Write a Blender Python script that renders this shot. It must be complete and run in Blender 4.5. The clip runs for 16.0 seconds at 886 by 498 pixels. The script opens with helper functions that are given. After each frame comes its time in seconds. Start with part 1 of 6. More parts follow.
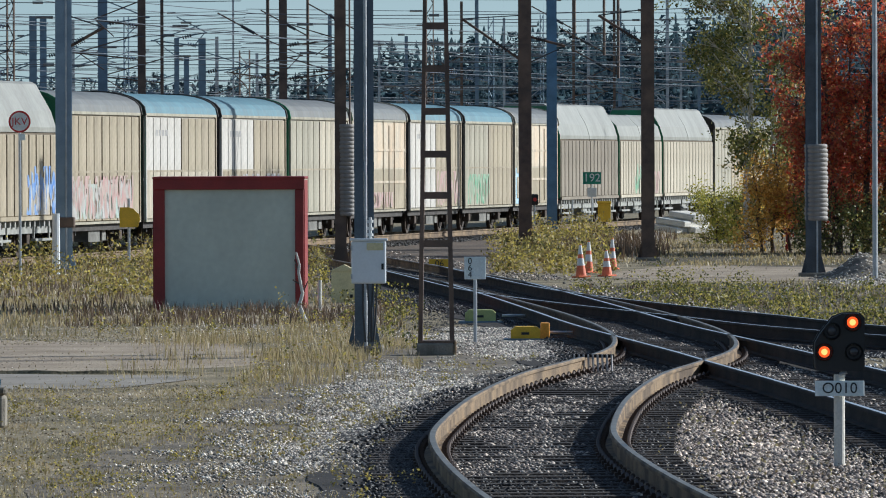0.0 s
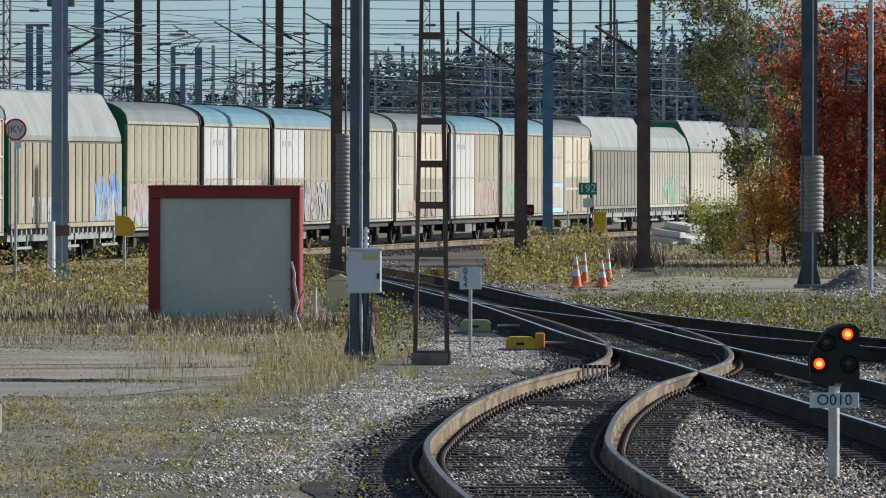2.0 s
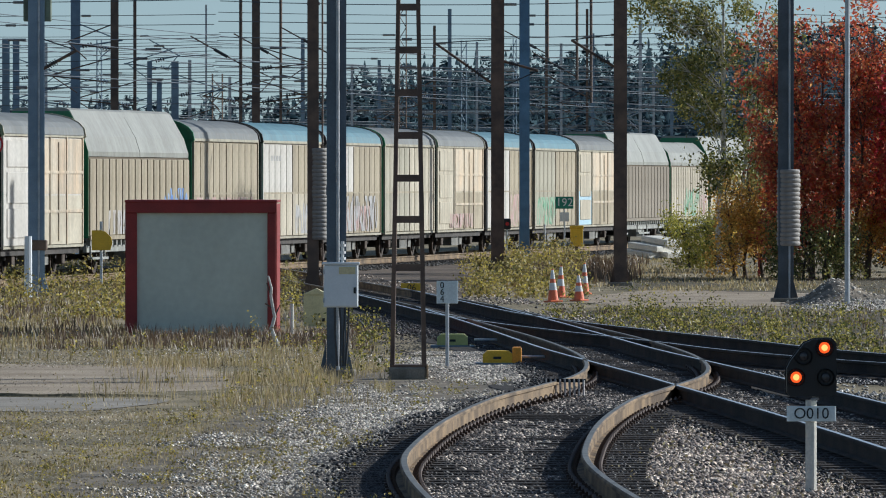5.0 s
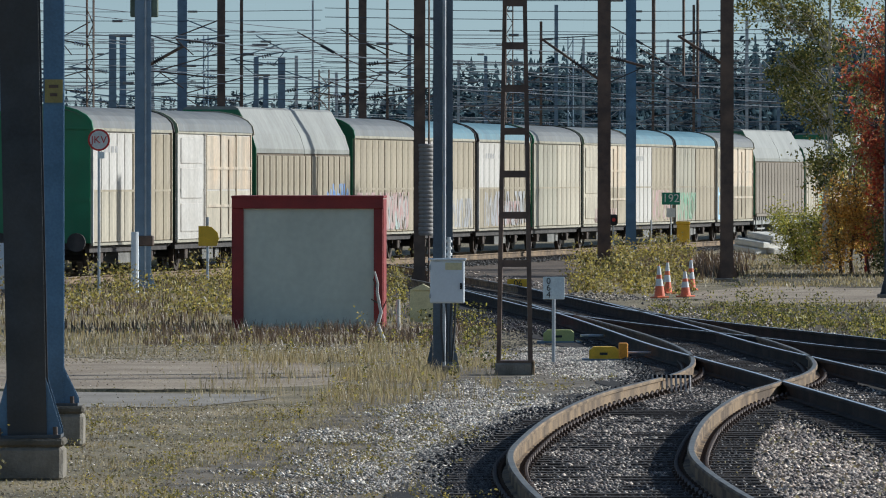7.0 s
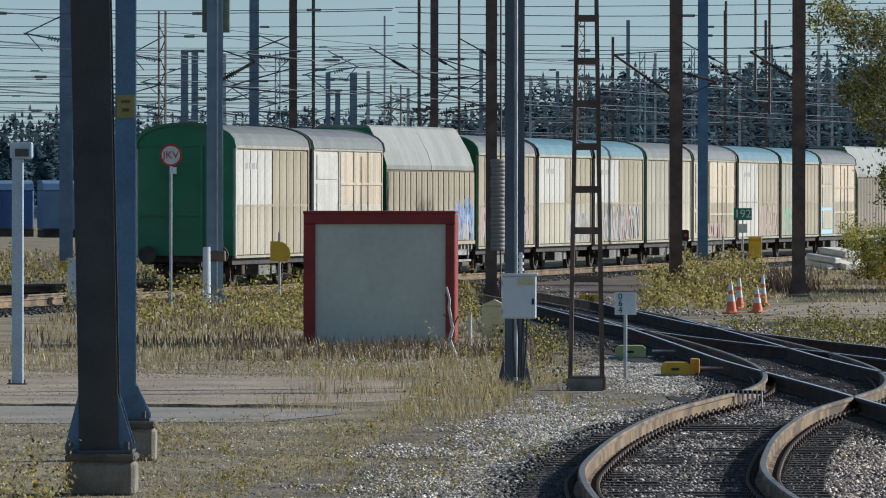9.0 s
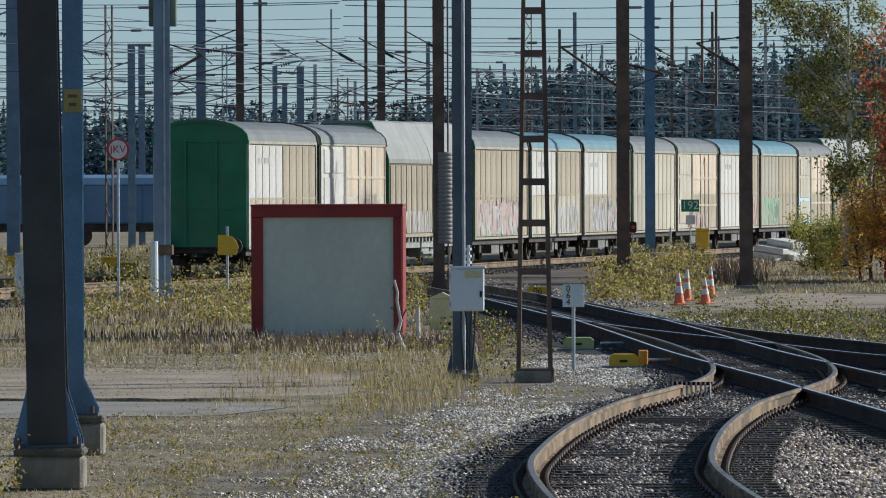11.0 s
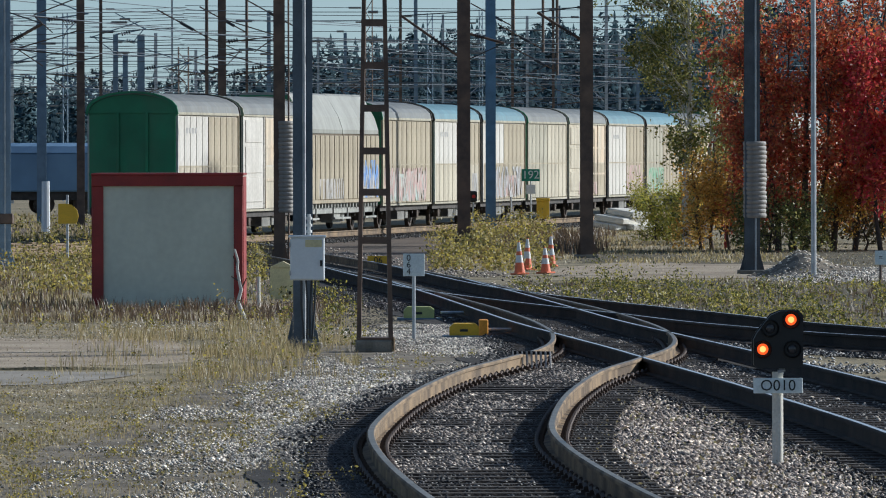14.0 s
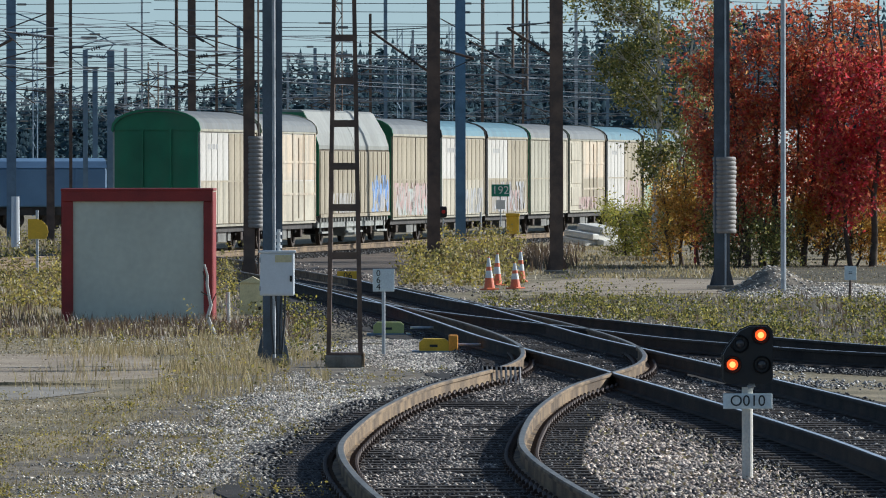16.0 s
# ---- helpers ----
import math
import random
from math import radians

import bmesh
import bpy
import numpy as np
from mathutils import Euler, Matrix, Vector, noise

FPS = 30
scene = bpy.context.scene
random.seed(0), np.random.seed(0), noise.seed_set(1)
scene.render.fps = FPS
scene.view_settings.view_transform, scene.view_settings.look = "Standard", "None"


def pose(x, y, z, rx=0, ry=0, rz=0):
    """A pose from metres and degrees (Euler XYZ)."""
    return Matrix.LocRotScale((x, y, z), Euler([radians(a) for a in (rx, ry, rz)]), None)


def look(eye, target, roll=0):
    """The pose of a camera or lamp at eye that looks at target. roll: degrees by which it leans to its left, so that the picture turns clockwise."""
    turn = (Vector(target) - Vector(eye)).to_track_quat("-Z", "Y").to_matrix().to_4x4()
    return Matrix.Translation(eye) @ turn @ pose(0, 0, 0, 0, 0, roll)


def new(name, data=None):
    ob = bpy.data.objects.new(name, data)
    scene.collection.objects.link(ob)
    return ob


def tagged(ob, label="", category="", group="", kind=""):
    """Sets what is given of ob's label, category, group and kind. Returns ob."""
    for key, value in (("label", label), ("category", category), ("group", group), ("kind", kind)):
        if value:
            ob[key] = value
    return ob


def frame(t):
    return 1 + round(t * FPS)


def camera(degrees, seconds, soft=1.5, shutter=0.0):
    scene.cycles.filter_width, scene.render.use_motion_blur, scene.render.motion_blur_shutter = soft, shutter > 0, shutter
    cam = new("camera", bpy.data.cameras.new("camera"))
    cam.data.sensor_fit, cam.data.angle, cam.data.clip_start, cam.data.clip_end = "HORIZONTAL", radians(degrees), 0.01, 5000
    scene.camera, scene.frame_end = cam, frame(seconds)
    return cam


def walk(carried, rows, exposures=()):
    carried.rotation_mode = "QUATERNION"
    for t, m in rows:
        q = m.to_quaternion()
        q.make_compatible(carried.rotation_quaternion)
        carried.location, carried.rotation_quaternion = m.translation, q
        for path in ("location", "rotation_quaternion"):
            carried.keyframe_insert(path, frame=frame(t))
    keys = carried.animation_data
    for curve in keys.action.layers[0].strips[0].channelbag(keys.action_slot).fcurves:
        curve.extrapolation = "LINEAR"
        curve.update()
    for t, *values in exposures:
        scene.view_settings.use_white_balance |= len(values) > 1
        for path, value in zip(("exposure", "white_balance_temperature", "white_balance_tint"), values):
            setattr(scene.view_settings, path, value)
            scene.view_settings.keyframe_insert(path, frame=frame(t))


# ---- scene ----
# Railway yard: a covered freight train rolls away behind a signalling shed, seen through a long lens.
EYE = (0.0, 0.0, 2.49)
cam = camera(6.41, 16.0, soft=1.05)
walk(cam, [
    (0.0, look(EYE, (0.0000, 199.9868, 0.1901), -0.182)),
    (0.5, look(EYE, (-0.3406, 199.9875, 0.2781), -0.095)),
    (1.0, look(EYE, (-0.3469, 199.9884, 0.3657), 0.035)),
    (1.5, look(EYE, (-0.0900, 199.9901, 0.4977), 0.012)),
    (2.0, look(EYE, (0.1160, 199.9895, 0.4404), 0.098)),
    (2.5, look(EYE, (0.4295, 199.9897, 0.5023), 0.166)),
    (3.0, look(EYE, (0.5822, 199.9926, 0.8744), 0.186)),
    (3.5, look(EYE, (1.0204, 199.9906, 0.8465), 0.064)),
    (5.8, look(EYE, (0.4173, 199.9924, 0.7969), 0.030)),
    (6.0, look(EYE, (0.1213, 199.9930, 0.8247), 0.096)),
    (6.5, look(EYE, (-0.8615, 199.9929, 1.0434), 0.039)),
    (7.0, look(EYE, (-1.9884, 199.9820, 0.6920), 0.044)),
    (7.5, look(EYE, (-2.7575, 199.9713, 0.5251), 0.102)),
    (8.0, look(EYE, (-2.9974, 199.9692, 0.6648), 0.163)),
    (8.5, look(EYE, (-3.5354, 199.9637, 1.0620), 0.081)),
    (8.7, look(EYE, (-3.7853, 199.9592, 1.0839), 0.067)),
    (10.8, look(EYE, (-3.4066, 199.9648, 0.9233), -0.070)),
    (11.0, look(EYE, (-2.4801, 199.9783, 0.8971), -0.208)),
    (11.5, look(EYE, (-0.9859, 199.9893, 0.6751), -0.179)),
    (12.0, look(EYE, (-0.6008, 199.9883, 0.4094), -0.033)),
    (12.5, look(EYE, (-0.0621, 199.9892, 0.4090), -0.086)),
    (13.0, look(EYE, (0.6033, 199.9896, 0.5411), -0.043)),
    (13.5, look(EYE, (1.3996, 199.9850, 0.4758), -0.023)),
    (14.0, look(EYE, (1.5500, 199.9798, 0.1071), -0.100)),
    (14.5, look(EYE, (1.4968, 199.9835, 0.3974), 0.030)),
    (15.0, look(EYE, (1.9418, 199.9826, 0.7088), -0.015)),
    (15.5, look(EYE, (2.2575, 199.9779, 0.5565), -0.142)),
    (16.0, look(EYE, (2.3148, 199.9766, 0.4940), -0.085)),
], exposures=[(0.0, -0.05, 5940, 7), (1.5, -0.08, 5980, 7), (3.5, -0.15, 5980, 7), (8.5, -0.19, 5980, 7), (11.0, -0.2, 5980, 7), (13.0, -0.17, 5950, 7), (16.0, -0.02, 5940, 7)])

# ---- light ----
SUN_AZ, SUN_EL = 66.0, 25.0          # degrees from +y towards +x, and above the horizon
world = bpy.data.worlds.new("sky")
scene.world = world
world.use_nodes = True
wt = world.node_tree
sky = wt.nodes.new("ShaderNodeTexSky")
sky.sky_type = "NISHITA"
sky.sun_disc = False
sky.sun_elevation = radians(SUN_EL)
sky.sun_rotation = radians(SUN_AZ)
sky.air_density, sky.dust_density = 1.0, 0.6
wt.nodes["Background"].inputs["Strength"].default_value = 0.1
wt.links.new(sky.outputs["Color"], wt.nodes["Background"].inputs["Color"])
way = wt.nodes.new("ShaderNodeTexCoord")
lift = wt.nodes.new("ShaderNodeVectorMath")          # clear air: the blue reaches down to the skyline
lift.inputs[1].default_value = (0.0, 0.0, 0.085)
wt.links.new(way.outputs["Generated"], lift.inputs[0])
wt.links.new(lift.outputs["Vector"], sky.inputs["Vector"])
sun_data = bpy.data.lights.new("sun", "SUN")
sun_data.energy, sun_data.angle, sun_data.color = 5.15, radians(0.6), (1.0, 0.975, 0.92)
sun = new("sun", sun_data)
sx, sy = math.sin(radians(SUN_AZ)), math.cos(radians(SUN_AZ))
sun.matrix_world = look((sx * 50, sy * 50, 50 * math.tan(radians(SUN_EL))), (0, 0, 0))


# ---- materials ----
def mat(name, c1, c2=None, scale=4.0, rough=0.7, metal=0.0, bump=0.2, fine=40.0, third=None, spread=(0.35, 0.65), random_tint=0.0,
        stretch=(1, 1, 1), trans=0.0, grain=0.1, grime=0.0):
    """Two colours mixed by coarse noise, a finer grain over them, and a bump from the grain."""
    m = bpy.data.materials.new(name)
    m.use_nodes = True
    n, l = m.node_tree.nodes, m.node_tree.links
    b = n["Principled BSDF"]
    b.inputs["Roughness"].default_value, b.inputs["Metallic"].default_value = rough, metal
    tc = n.new("ShaderNodeTexCoord")
    mp = n.new("ShaderNodeMapping")
    mp.inputs["Scale"].default_value = stretch
    l.new(tc.outputs["Object"], mp.inputs["Vector"])
    a = n.new("ShaderNodeTexNoise")
    a.inputs["Scale"].default_value, a.inputs["Detail"].default_value = scale, 5
    l.new(mp.outputs["Vector"], a.inputs["Vector"])
    r = n.new("ShaderNodeValToRGB")
    c2 = c2 or tuple(x * 0.75 for x in c1)
    r.color_ramp.elements[0].position, r.color_ramp.elements[1].position = spread
    r.color_ramp.elements[0].color, r.color_ramp.elements[1].color = (*c2, 1), (*c1, 1)
    if third:
        e = r.color_ramp.elements.new((spread[0] + spread[1]) / 2)
        e.color = (*third, 1)
    l.new(a.outputs["Fac"], r.inputs["Fac"])
    g = n.new("ShaderNodeTexNoise")
    g.inputs["Scale"].default_value, g.inputs["Detail"].default_value = fine, 3
    l.new(mp.outputs["Vector"], g.inputs["Vector"])
    mr = n.new("ShaderNodeMapRange")
    mr.inputs["From Min"].default_value, mr.inputs["From Max"].default_value = 0.3, 0.7
    mr.inputs["To Min"].default_value, mr.inputs["To Max"].default_value = 1 - grain, 1 + grain
    l.new(g.outputs["Fac"], mr.inputs["Value"])
    mx = n.new("ShaderNodeMix")
    mx.data_type, mx.blend_type = "RGBA", "MULTIPLY"
    mx.inputs["Factor"].default_value = 1.0
    l.new(r.outputs["Color"], mx.inputs["A"])
    l.new(mr.outputs["Result"], mx.inputs["B"])
    out = mx.outputs["Result"]
    if random_tint:
        geo = n.new("ShaderNodeNewGeometry")
        h = n.new("ShaderNodeMapRange")
        h.inputs["To Min"].default_value, h.inputs["To Max"].default_value = 1 - random_tint, 1 + random_tint
        l.new(geo.outputs["Random Per Island"], h.inputs["Value"])
        m2 = n.new("ShaderNodeMix")
        m2.data_type, m2.blend_type = "RGBA", "MULTIPLY"
        m2.inputs["Factor"].default_value = 1.0
        l.new(out, m2.inputs["A"])
        l.new(h.outputs["Result"], m2.inputs["B"])
        out = m2.outputs["Result"]
    if grime:
        gm = n.new("ShaderNodeMapping")
        gm.inputs["Scale"].default_value = (1.0, 3.2, 0.35)
        l.new(tc.outputs["Object"], gm.inputs["Vector"])
        gn = n.new("ShaderNodeTexNoise")
        gn.inputs["Scale"].default_value, gn.inputs["Detail"].default_value = 1.3, 6
        l.new(gm.outputs["Vector"], gn.inputs["Vector"])
        oi = n.new("ShaderNodeObjectInfo")
        ad = n.new("ShaderNodeMath")
        ad.operation = "MULTIPLY_ADD"
        ad.inputs[1].default_value = 0.16
        l.new(oi.outputs["Random"], ad.inputs[0])
        l.new(gn.outputs["Fac"], ad.inputs[2])
        gr = n.new("ShaderNodeMapRange")
        gr.inputs["From Min"].default_value, gr.inputs["From Max"].default_value = 0.5, 0.85
        gr.inputs["To Max"].default_value = grime
        l.new(ad.outputs["Value"], gr.inputs["Value"])
        m3 = n.new("ShaderNodeMix")
        m3.data_type = "RGBA"
        m3.inputs["B"].default_value = (0.13, 0.1, 0.07, 1)
        l.new(gr.outputs["Result"], m3.inputs["Factor"])
        l.new(out, m3.inputs["A"])
        out = m3.outputs["Result"]
    l.new(out, b.inputs["Base Color"])
    if bump:
        bp = n.new("ShaderNodeBump")
        bp.inputs["Strength"].default_value, bp.inputs["Distance"].default_value = bump, 0.02
        l.new(g.outputs["Fac"], bp.inputs["Height"])
        l.new(bp.outputs["Normal"], b.inputs["Normal"])
    if trans:
        t = n.new("ShaderNodeBsdfTranslucent")
        l.new(out, t.inputs["Color"])
        ms = n.new("ShaderNodeMixShader")
        ms.inputs["Fac"].default_value = trans
        l.new(b.outputs["BSDF"], ms.inputs[1])
        l.new(t.outputs["BSDF"], ms.inputs[2])
        l.new(ms.outputs["Shader"], n["Material Output"].inputs["Surface"])
    return m


def glow(name, colour, strength):
    m = mat(name, colour, bump=0)
    b = m.node_tree.nodes["Principled BSDF"]
    b.inputs["Emission Color"].default_value = (*colour, 1)
    b.inputs["Emission Strength"].default_value = strength
    return m


def leaf_mat(name, colours, trans=0.45):
    """Leaves: each one takes its own colour out of a few, and lets light through."""
    m = bpy.data.materials.new(name)
    m.use_nodes = True
    n, l = m.node_tree.nodes, m.node_tree.links
    b = n["Principled BSDF"]
    b.inputs["Roughness"].default_value = 0.5
    geo = n.new("ShaderNodeNewGeometry")
    r = n.new("ShaderNodeValToRGB")
    r.color_ramp.elements[0].color = (*colours[0], 1)
    r.color_ramp.elements[1].color = (*colours[-1], 1)
    for i, c in enumerate(colours[1:-1]):
        r.color_ramp.elements.new((i + 1) / (len(colours) - 1)).color = (*c, 1)
    l.new(geo.outputs["Random Per Island"], r.inputs["Fac"])
    l.new(r.outputs["Color"], b.inputs["Base Color"])
    t = n.new("ShaderNodeBsdfTranslucent")
    l.new(r.outputs["Color"], t.inputs["Color"])
    ms = n.new("ShaderNodeMixShader")
    ms.inputs["Fac"].default_value = trans
    l.new(b.outputs["BSDF"], ms.inputs[1])
    l.new(t.outputs["BSDF"], ms.inputs[2])
    l.new(ms.outputs["Shader"], n["Material Output"].inputs["Surface"])
    return m


M = {}
M["earth"] = mat("earth", (0.35, 0.275, 0.17), (0.14, 0.112, 0.06), 0.5, 0.95, bump=1.0, fine=22, third=(0.235, 0.19, 0.11), grain=0.4)
M["sand"] = mat("sand", (0.42, 0.335, 0.24), (0.28, 0.215, 0.15), 0.6, 0.95, bump=0.8, fine=24, grain=0.25)
M["bed"] = mat("bed", (0.03, 0.022, 0.017), (0.012, 0.009, 0.007), 0.8, 0.95, bump=0.8, fine=18, grain=0.3)
M["dark_soil"] = mat("dark_soil", (0.13, 0.1, 0.055), (0.05, 0.043, 0.022), 0.7, 0.95, bump=0.8, fine=20, grain=0.4)
M["cinder"] = mat("cinder", (0.16, 0.115, 0.08), (0.055, 0.04, 0.03), 0.6, 0.95, bump=0.9, fine=14, grain=0.4)
M["gravel"] = mat("gravel", (0.24, 0.195, 0.14), (0.1, 0.08, 0.056), 1.2, 0.9, bump=0.8, fine=16, grain=0.3)
M["stone"] = mat("stone", (0.82, 0.73, 0.61), (0.25, 0.2, 0.15), 4, 0.4, bump=0.3, fine=30, random_tint=0.75)
M["stone_rusty"] = mat("stone_rusty", (0.6, 0.5, 0.4), (0.09, 0.062, 0.045), 4, 0.4, bump=0.3, fine=30, random_tint=0.9)
M["stone_mixed"] = mat("stone_mixed", (0.55, 0.51, 0.46), (0.07, 0.058, 0.05), 6, 0.4, bump=0.3, fine=30, random_tint=0.9)
M["stone_brown"] = mat("stone_brown", (0.76, 0.61, 0.48), (0.08, 0.052, 0.036), 3.0, 0.4, bump=0.3, fine=30, random_tint=0.95)
M["oily_stone"] = mat("oily_stone", (0.04, 0.033, 0.028), (0.012, 0.01, 0.0085), 3, 0.5, bump=0.3, fine=30, random_tint=0.7)
M["rail_side"] = mat("rail_side", (0.3, 0.205, 0.115), (0.1, 0.066, 0.04), 1.6, 0.8, 0.0, bump=0.3, grain=0.25)
# oily turnout rails, the shade on their facing sides darkened into the colour
M["rail_oily_shaded"] = mat("rail_oily_shaded", (0.055, 0.038, 0.026), (0.018, 0.013, 0.01), 1.6, 0.9, 0.0, bump=0.3, grain=0.3)
# bright worn steel, with a pale blue sky sheen put into its colour
M["rail_top_sheen"] = mat("rail_top_sheen", (0.62, 0.68, 0.74), (0.42, 0.46, 0.5), 6, 0.35, 0.35, bump=0.05)
M["rail_worn"] = mat("rail_worn", (0.34, 0.3, 0.24), (0.2, 0.165, 0.12), 3, 0.42, 0.7, bump=0.05, grain=0.2)
M["sleeper"] = mat("sleeper", (0.05, 0.034, 0.024), (0.018, 0.013, 0.01), 2, 0.9, bump=0.6, fine=25, grain=0.3)
M["clip"] = mat("clip", (0.09, 0.06, 0.045), None, 5, 0.7, 0.4)
M["cream"] = mat("cream", (0.6, 0.535, 0.41), (0.5, 0.435, 0.325), 1.1, 0.6, bump=0.08, fine=9, grime=0.5)
M["white_panel"] = mat("white_panel", (0.64, 0.6, 0.54), (0.55, 0.51, 0.45), 1.1, 0.6, bump=0.08, fine=9, grime=0.2)
M["tan"] = mat("tan", (0.46, 0.385, 0.27), (0.37, 0.305, 0.205), 1.1, 0.6, bump=0.08, fine=9, grime=0.5)
M["grey_tan"] = mat("grey_tan", (0.47, 0.43, 0.33), (0.37, 0.335, 0.25), 1.1, 0.6, bump=0.08, fine=9, grime=0.5)
M["peach"] = mat("peach", (0.67, 0.52, 0.36), (0.6, 0.51, 0.39), 1.1, 0.6, bump=0.08, fine=9, grime=0.5)
M["groove"] = mat("groove", (0.16, 0.12, 0.075), None, 5, 0.8)
M["hood"] = mat("hood", (0.33, 0.325, 0.285), (0.265, 0.26, 0.225), 0.8, 0.5, bump=0.1, fine=8, grime=0.3)
M["dark_cream"] = mat("dark_cream", (0.3, 0.25, 0.19), (0.23, 0.19, 0.14), 1.1, 0.6, bump=0.08, fine=9, grime=0.5)
M["roof_grey"] = mat("roof_grey", (0.21, 0.215, 0.205), (0.15, 0.155, 0.15), 1.1, 0.55, bump=0.08, fine=9, grime=0.4)
M["roof_blue"] = mat("roof_blue", (0.13, 0.265, 0.315), (0.1, 0.21, 0.255), 1.1, 0.55, bump=0.08, fine=9, grime=0.3)
M["green"] = mat("green", (0.03, 0.25, 0.105), (0.02, 0.17, 0.07), 1.0, 0.5, bump=0.1, grime=0.3)
M["under"] = mat("under", (0.085, 0.072, 0.064), (0.04, 0.034, 0.03), 3, 0.7, 0.2)
M["under_grey"] = mat("under_grey", (0.25, 0.24, 0.21), (0.12, 0.112, 0.1), 3, 0.65, 0.1)
M["hood_gear"] = mat("hood_gear", (0.4, 0.4, 0.36), (0.24, 0.235, 0.21), 3, 0.6)
M["wheel"] = mat("wheel", (0.12, 0.09, 0.07), (0.06, 0.045, 0.035), 4, 0.6, 0.5)
M["graf_blue"] = mat("graf_blue", (0.07, 0.2, 0.55), (0.3, 0.42, 0.6), 5, 0.5, bump=0)
M["graf_pink"] = mat("graf_pink", (0.5, 0.28, 0.26), (0.5, 0.42, 0.36), 4, 0.5, bump=0)
M["graf_green"] = mat("graf_green", (0.1, 0.36, 0.19), (0.4, 0.46, 0.35), 5, 0.5, bump=0)
M["graf_grey"] = mat("graf_grey", (0.5, 0.49, 0.48), (0.34, 0.32, 0.31), 5, 0.5, bump=0)
M["graf_pale"] = mat("graf_pale", (0.52, 0.5, 0.48), (0.42, 0.37, 0.32), 3, 0.5, bump=0)
M["graf_mint"] = mat("graf_mint", (0.46, 0.56, 0.5), (0.42, 0.42, 0.34), 3, 0.5, bump=0)
M["stencil"] = mat("stencil", (0.42, 0.4, 0.38), None, 3, 0.6, bump=0)
M["graf_sky"] = mat("graf_sky", (0.42, 0.62, 0.75), (0.5, 0.66, 0.75), 3, 0.5, bump=0)
M["red_trim"] = mat("red_trim", (0.3, 0.028, 0.024), (0.22, 0.022, 0.02), 3, 0.55, bump=0.15)
M["shed_panel"] = mat("shed_panel", (0.65, 0.675, 0.57), (0.59, 0.615, 0.52), 0.8, 0.6, bump=0.04, fine=9, grain=0.05, grime=0.15)
M["mast_blue"] = mat("mast_blue", (0.12, 0.235, 0.37), (0.08, 0.165, 0.26), 2.5, 0.5, 0.2, bump=0.1, grime=0.3)
M["black_steel"] = mat("black_steel", (0.05, 0.058, 0.066), (0.03, 0.034, 0.038), 2.5, 0.55, 0.2, bump=0.15, grime=0.4)
M["mid_steel"] = mat("mid_steel", (0.13, 0.17, 0.21), (0.09, 0.12, 0.15), 2.5, 0.5, 0.3, bump=0.1, grime=0.3)
M["blue_steel"] = mat("blue_steel", (0.2, 0.28, 0.35), (0.14, 0.2, 0.26), 2.5, 0.5, 0.3, bump=0.1)
M["pale_steel"] = mat("pale_steel", (0.24, 0.32, 0.4), (0.18, 0.25, 0.32), 2.5, 0.5, 0.3, bump=0.1)
M["post_pale"] = mat("post_pale", (0.5, 0.6, 0.68), (0.4, 0.49, 0.56), 2.5, 0.5, bump=0.05)
M["olive"] = mat("olive", (0.36, 0.3, 0.1), (0.26, 0.22, 0.08), 6, 0.6, bump=0.1)
M["dark_steel"] = mat("dark_steel", (0.1, 0.12, 0.145), (0.06, 0.072, 0.085), 2.5, 0.5, 0.3, bump=0.15, grime=0.5)
M["rust"] = mat("rust", (0.18, 0.115, 0.08), (0.085, 0.058, 0.046), 3, 0.6, 0.1, bump=0.3, grime=0.3)
M["zinc"] = mat("zinc", (0.5, 0.52, 0.54), (0.38, 0.4, 0.42), 5, 0.45, 0.6, bump=0.1)
M["concrete"] = mat("concrete", (0.3, 0.27, 0.22), (0.18, 0.155, 0.12), 4, 0.9, bump=0.5, grime=0.5)
M["concrete_dark"] = mat("concrete_dark", (0.16, 0.135, 0.1), (0.08, 0.07, 0.05), 4, 0.9, bump=0.5, grime=0.5)
M["tank_green"] = mat("tank_green", (0.2, 0.24, 0.17), (0.14, 0.17, 0.12), 3, 0.6)
M["guard"] = mat("guard", (0.34, 0.31, 0.28), (0.22, 0.2, 0.18), 4, 0.7, bump=0.3)
M["cabinet"] = mat("cabinet", (0.8, 0.83, 0.84), (0.74, 0.77, 0.78), 3, 0.5, bump=0, grain=0.03)
M["yellow"] = mat("yellow", (0.8, 0.49, 0.03), (0.66, 0.4, 0.03), 4, 0.55, bump=0.1)
M["dull_yellow"] = mat("dull_yellow", (0.76, 0.68, 0.4), (0.65, 0.58, 0.33), 4, 0.6, bump=0.1)
M["lime"] = mat("lime", (0.52, 0.54, 0.2), (0.4, 0.43, 0.16), 4, 0.6, bump=0.1)
M["orange"] = mat("orange", (0.9, 0.36, 0.03), (0.75, 0.3, 0.03), 4, 0.55)
M["cone_orange"] = mat("cone_orange", (0.85, 0.2, 0.08), (0.7, 0.15, 0.06), 5, 0.5, bump=0.05)
M["white"] = mat("white", (0.78, 0.78, 0.75), (0.68, 0.68, 0.65), 5, 0.5, bump=0.05)
M["sign_pale"] = mat("sign_pale", (0.84, 0.9, 0.88), (0.76, 0.82, 0.8), 6, 0.5, bump=0.05)
M["sign_green"] = mat("sign_green", (0.02, 0.25, 0.16), None, 5, 0.5, bump=0)
M["black"] = mat("black", (0.012, 0.012, 0.013), None, 5, 0.45, bump=0.05)
M["ink"] = mat("ink", (0.02, 0.03, 0.03), None, 5, 0.6, bump=0)
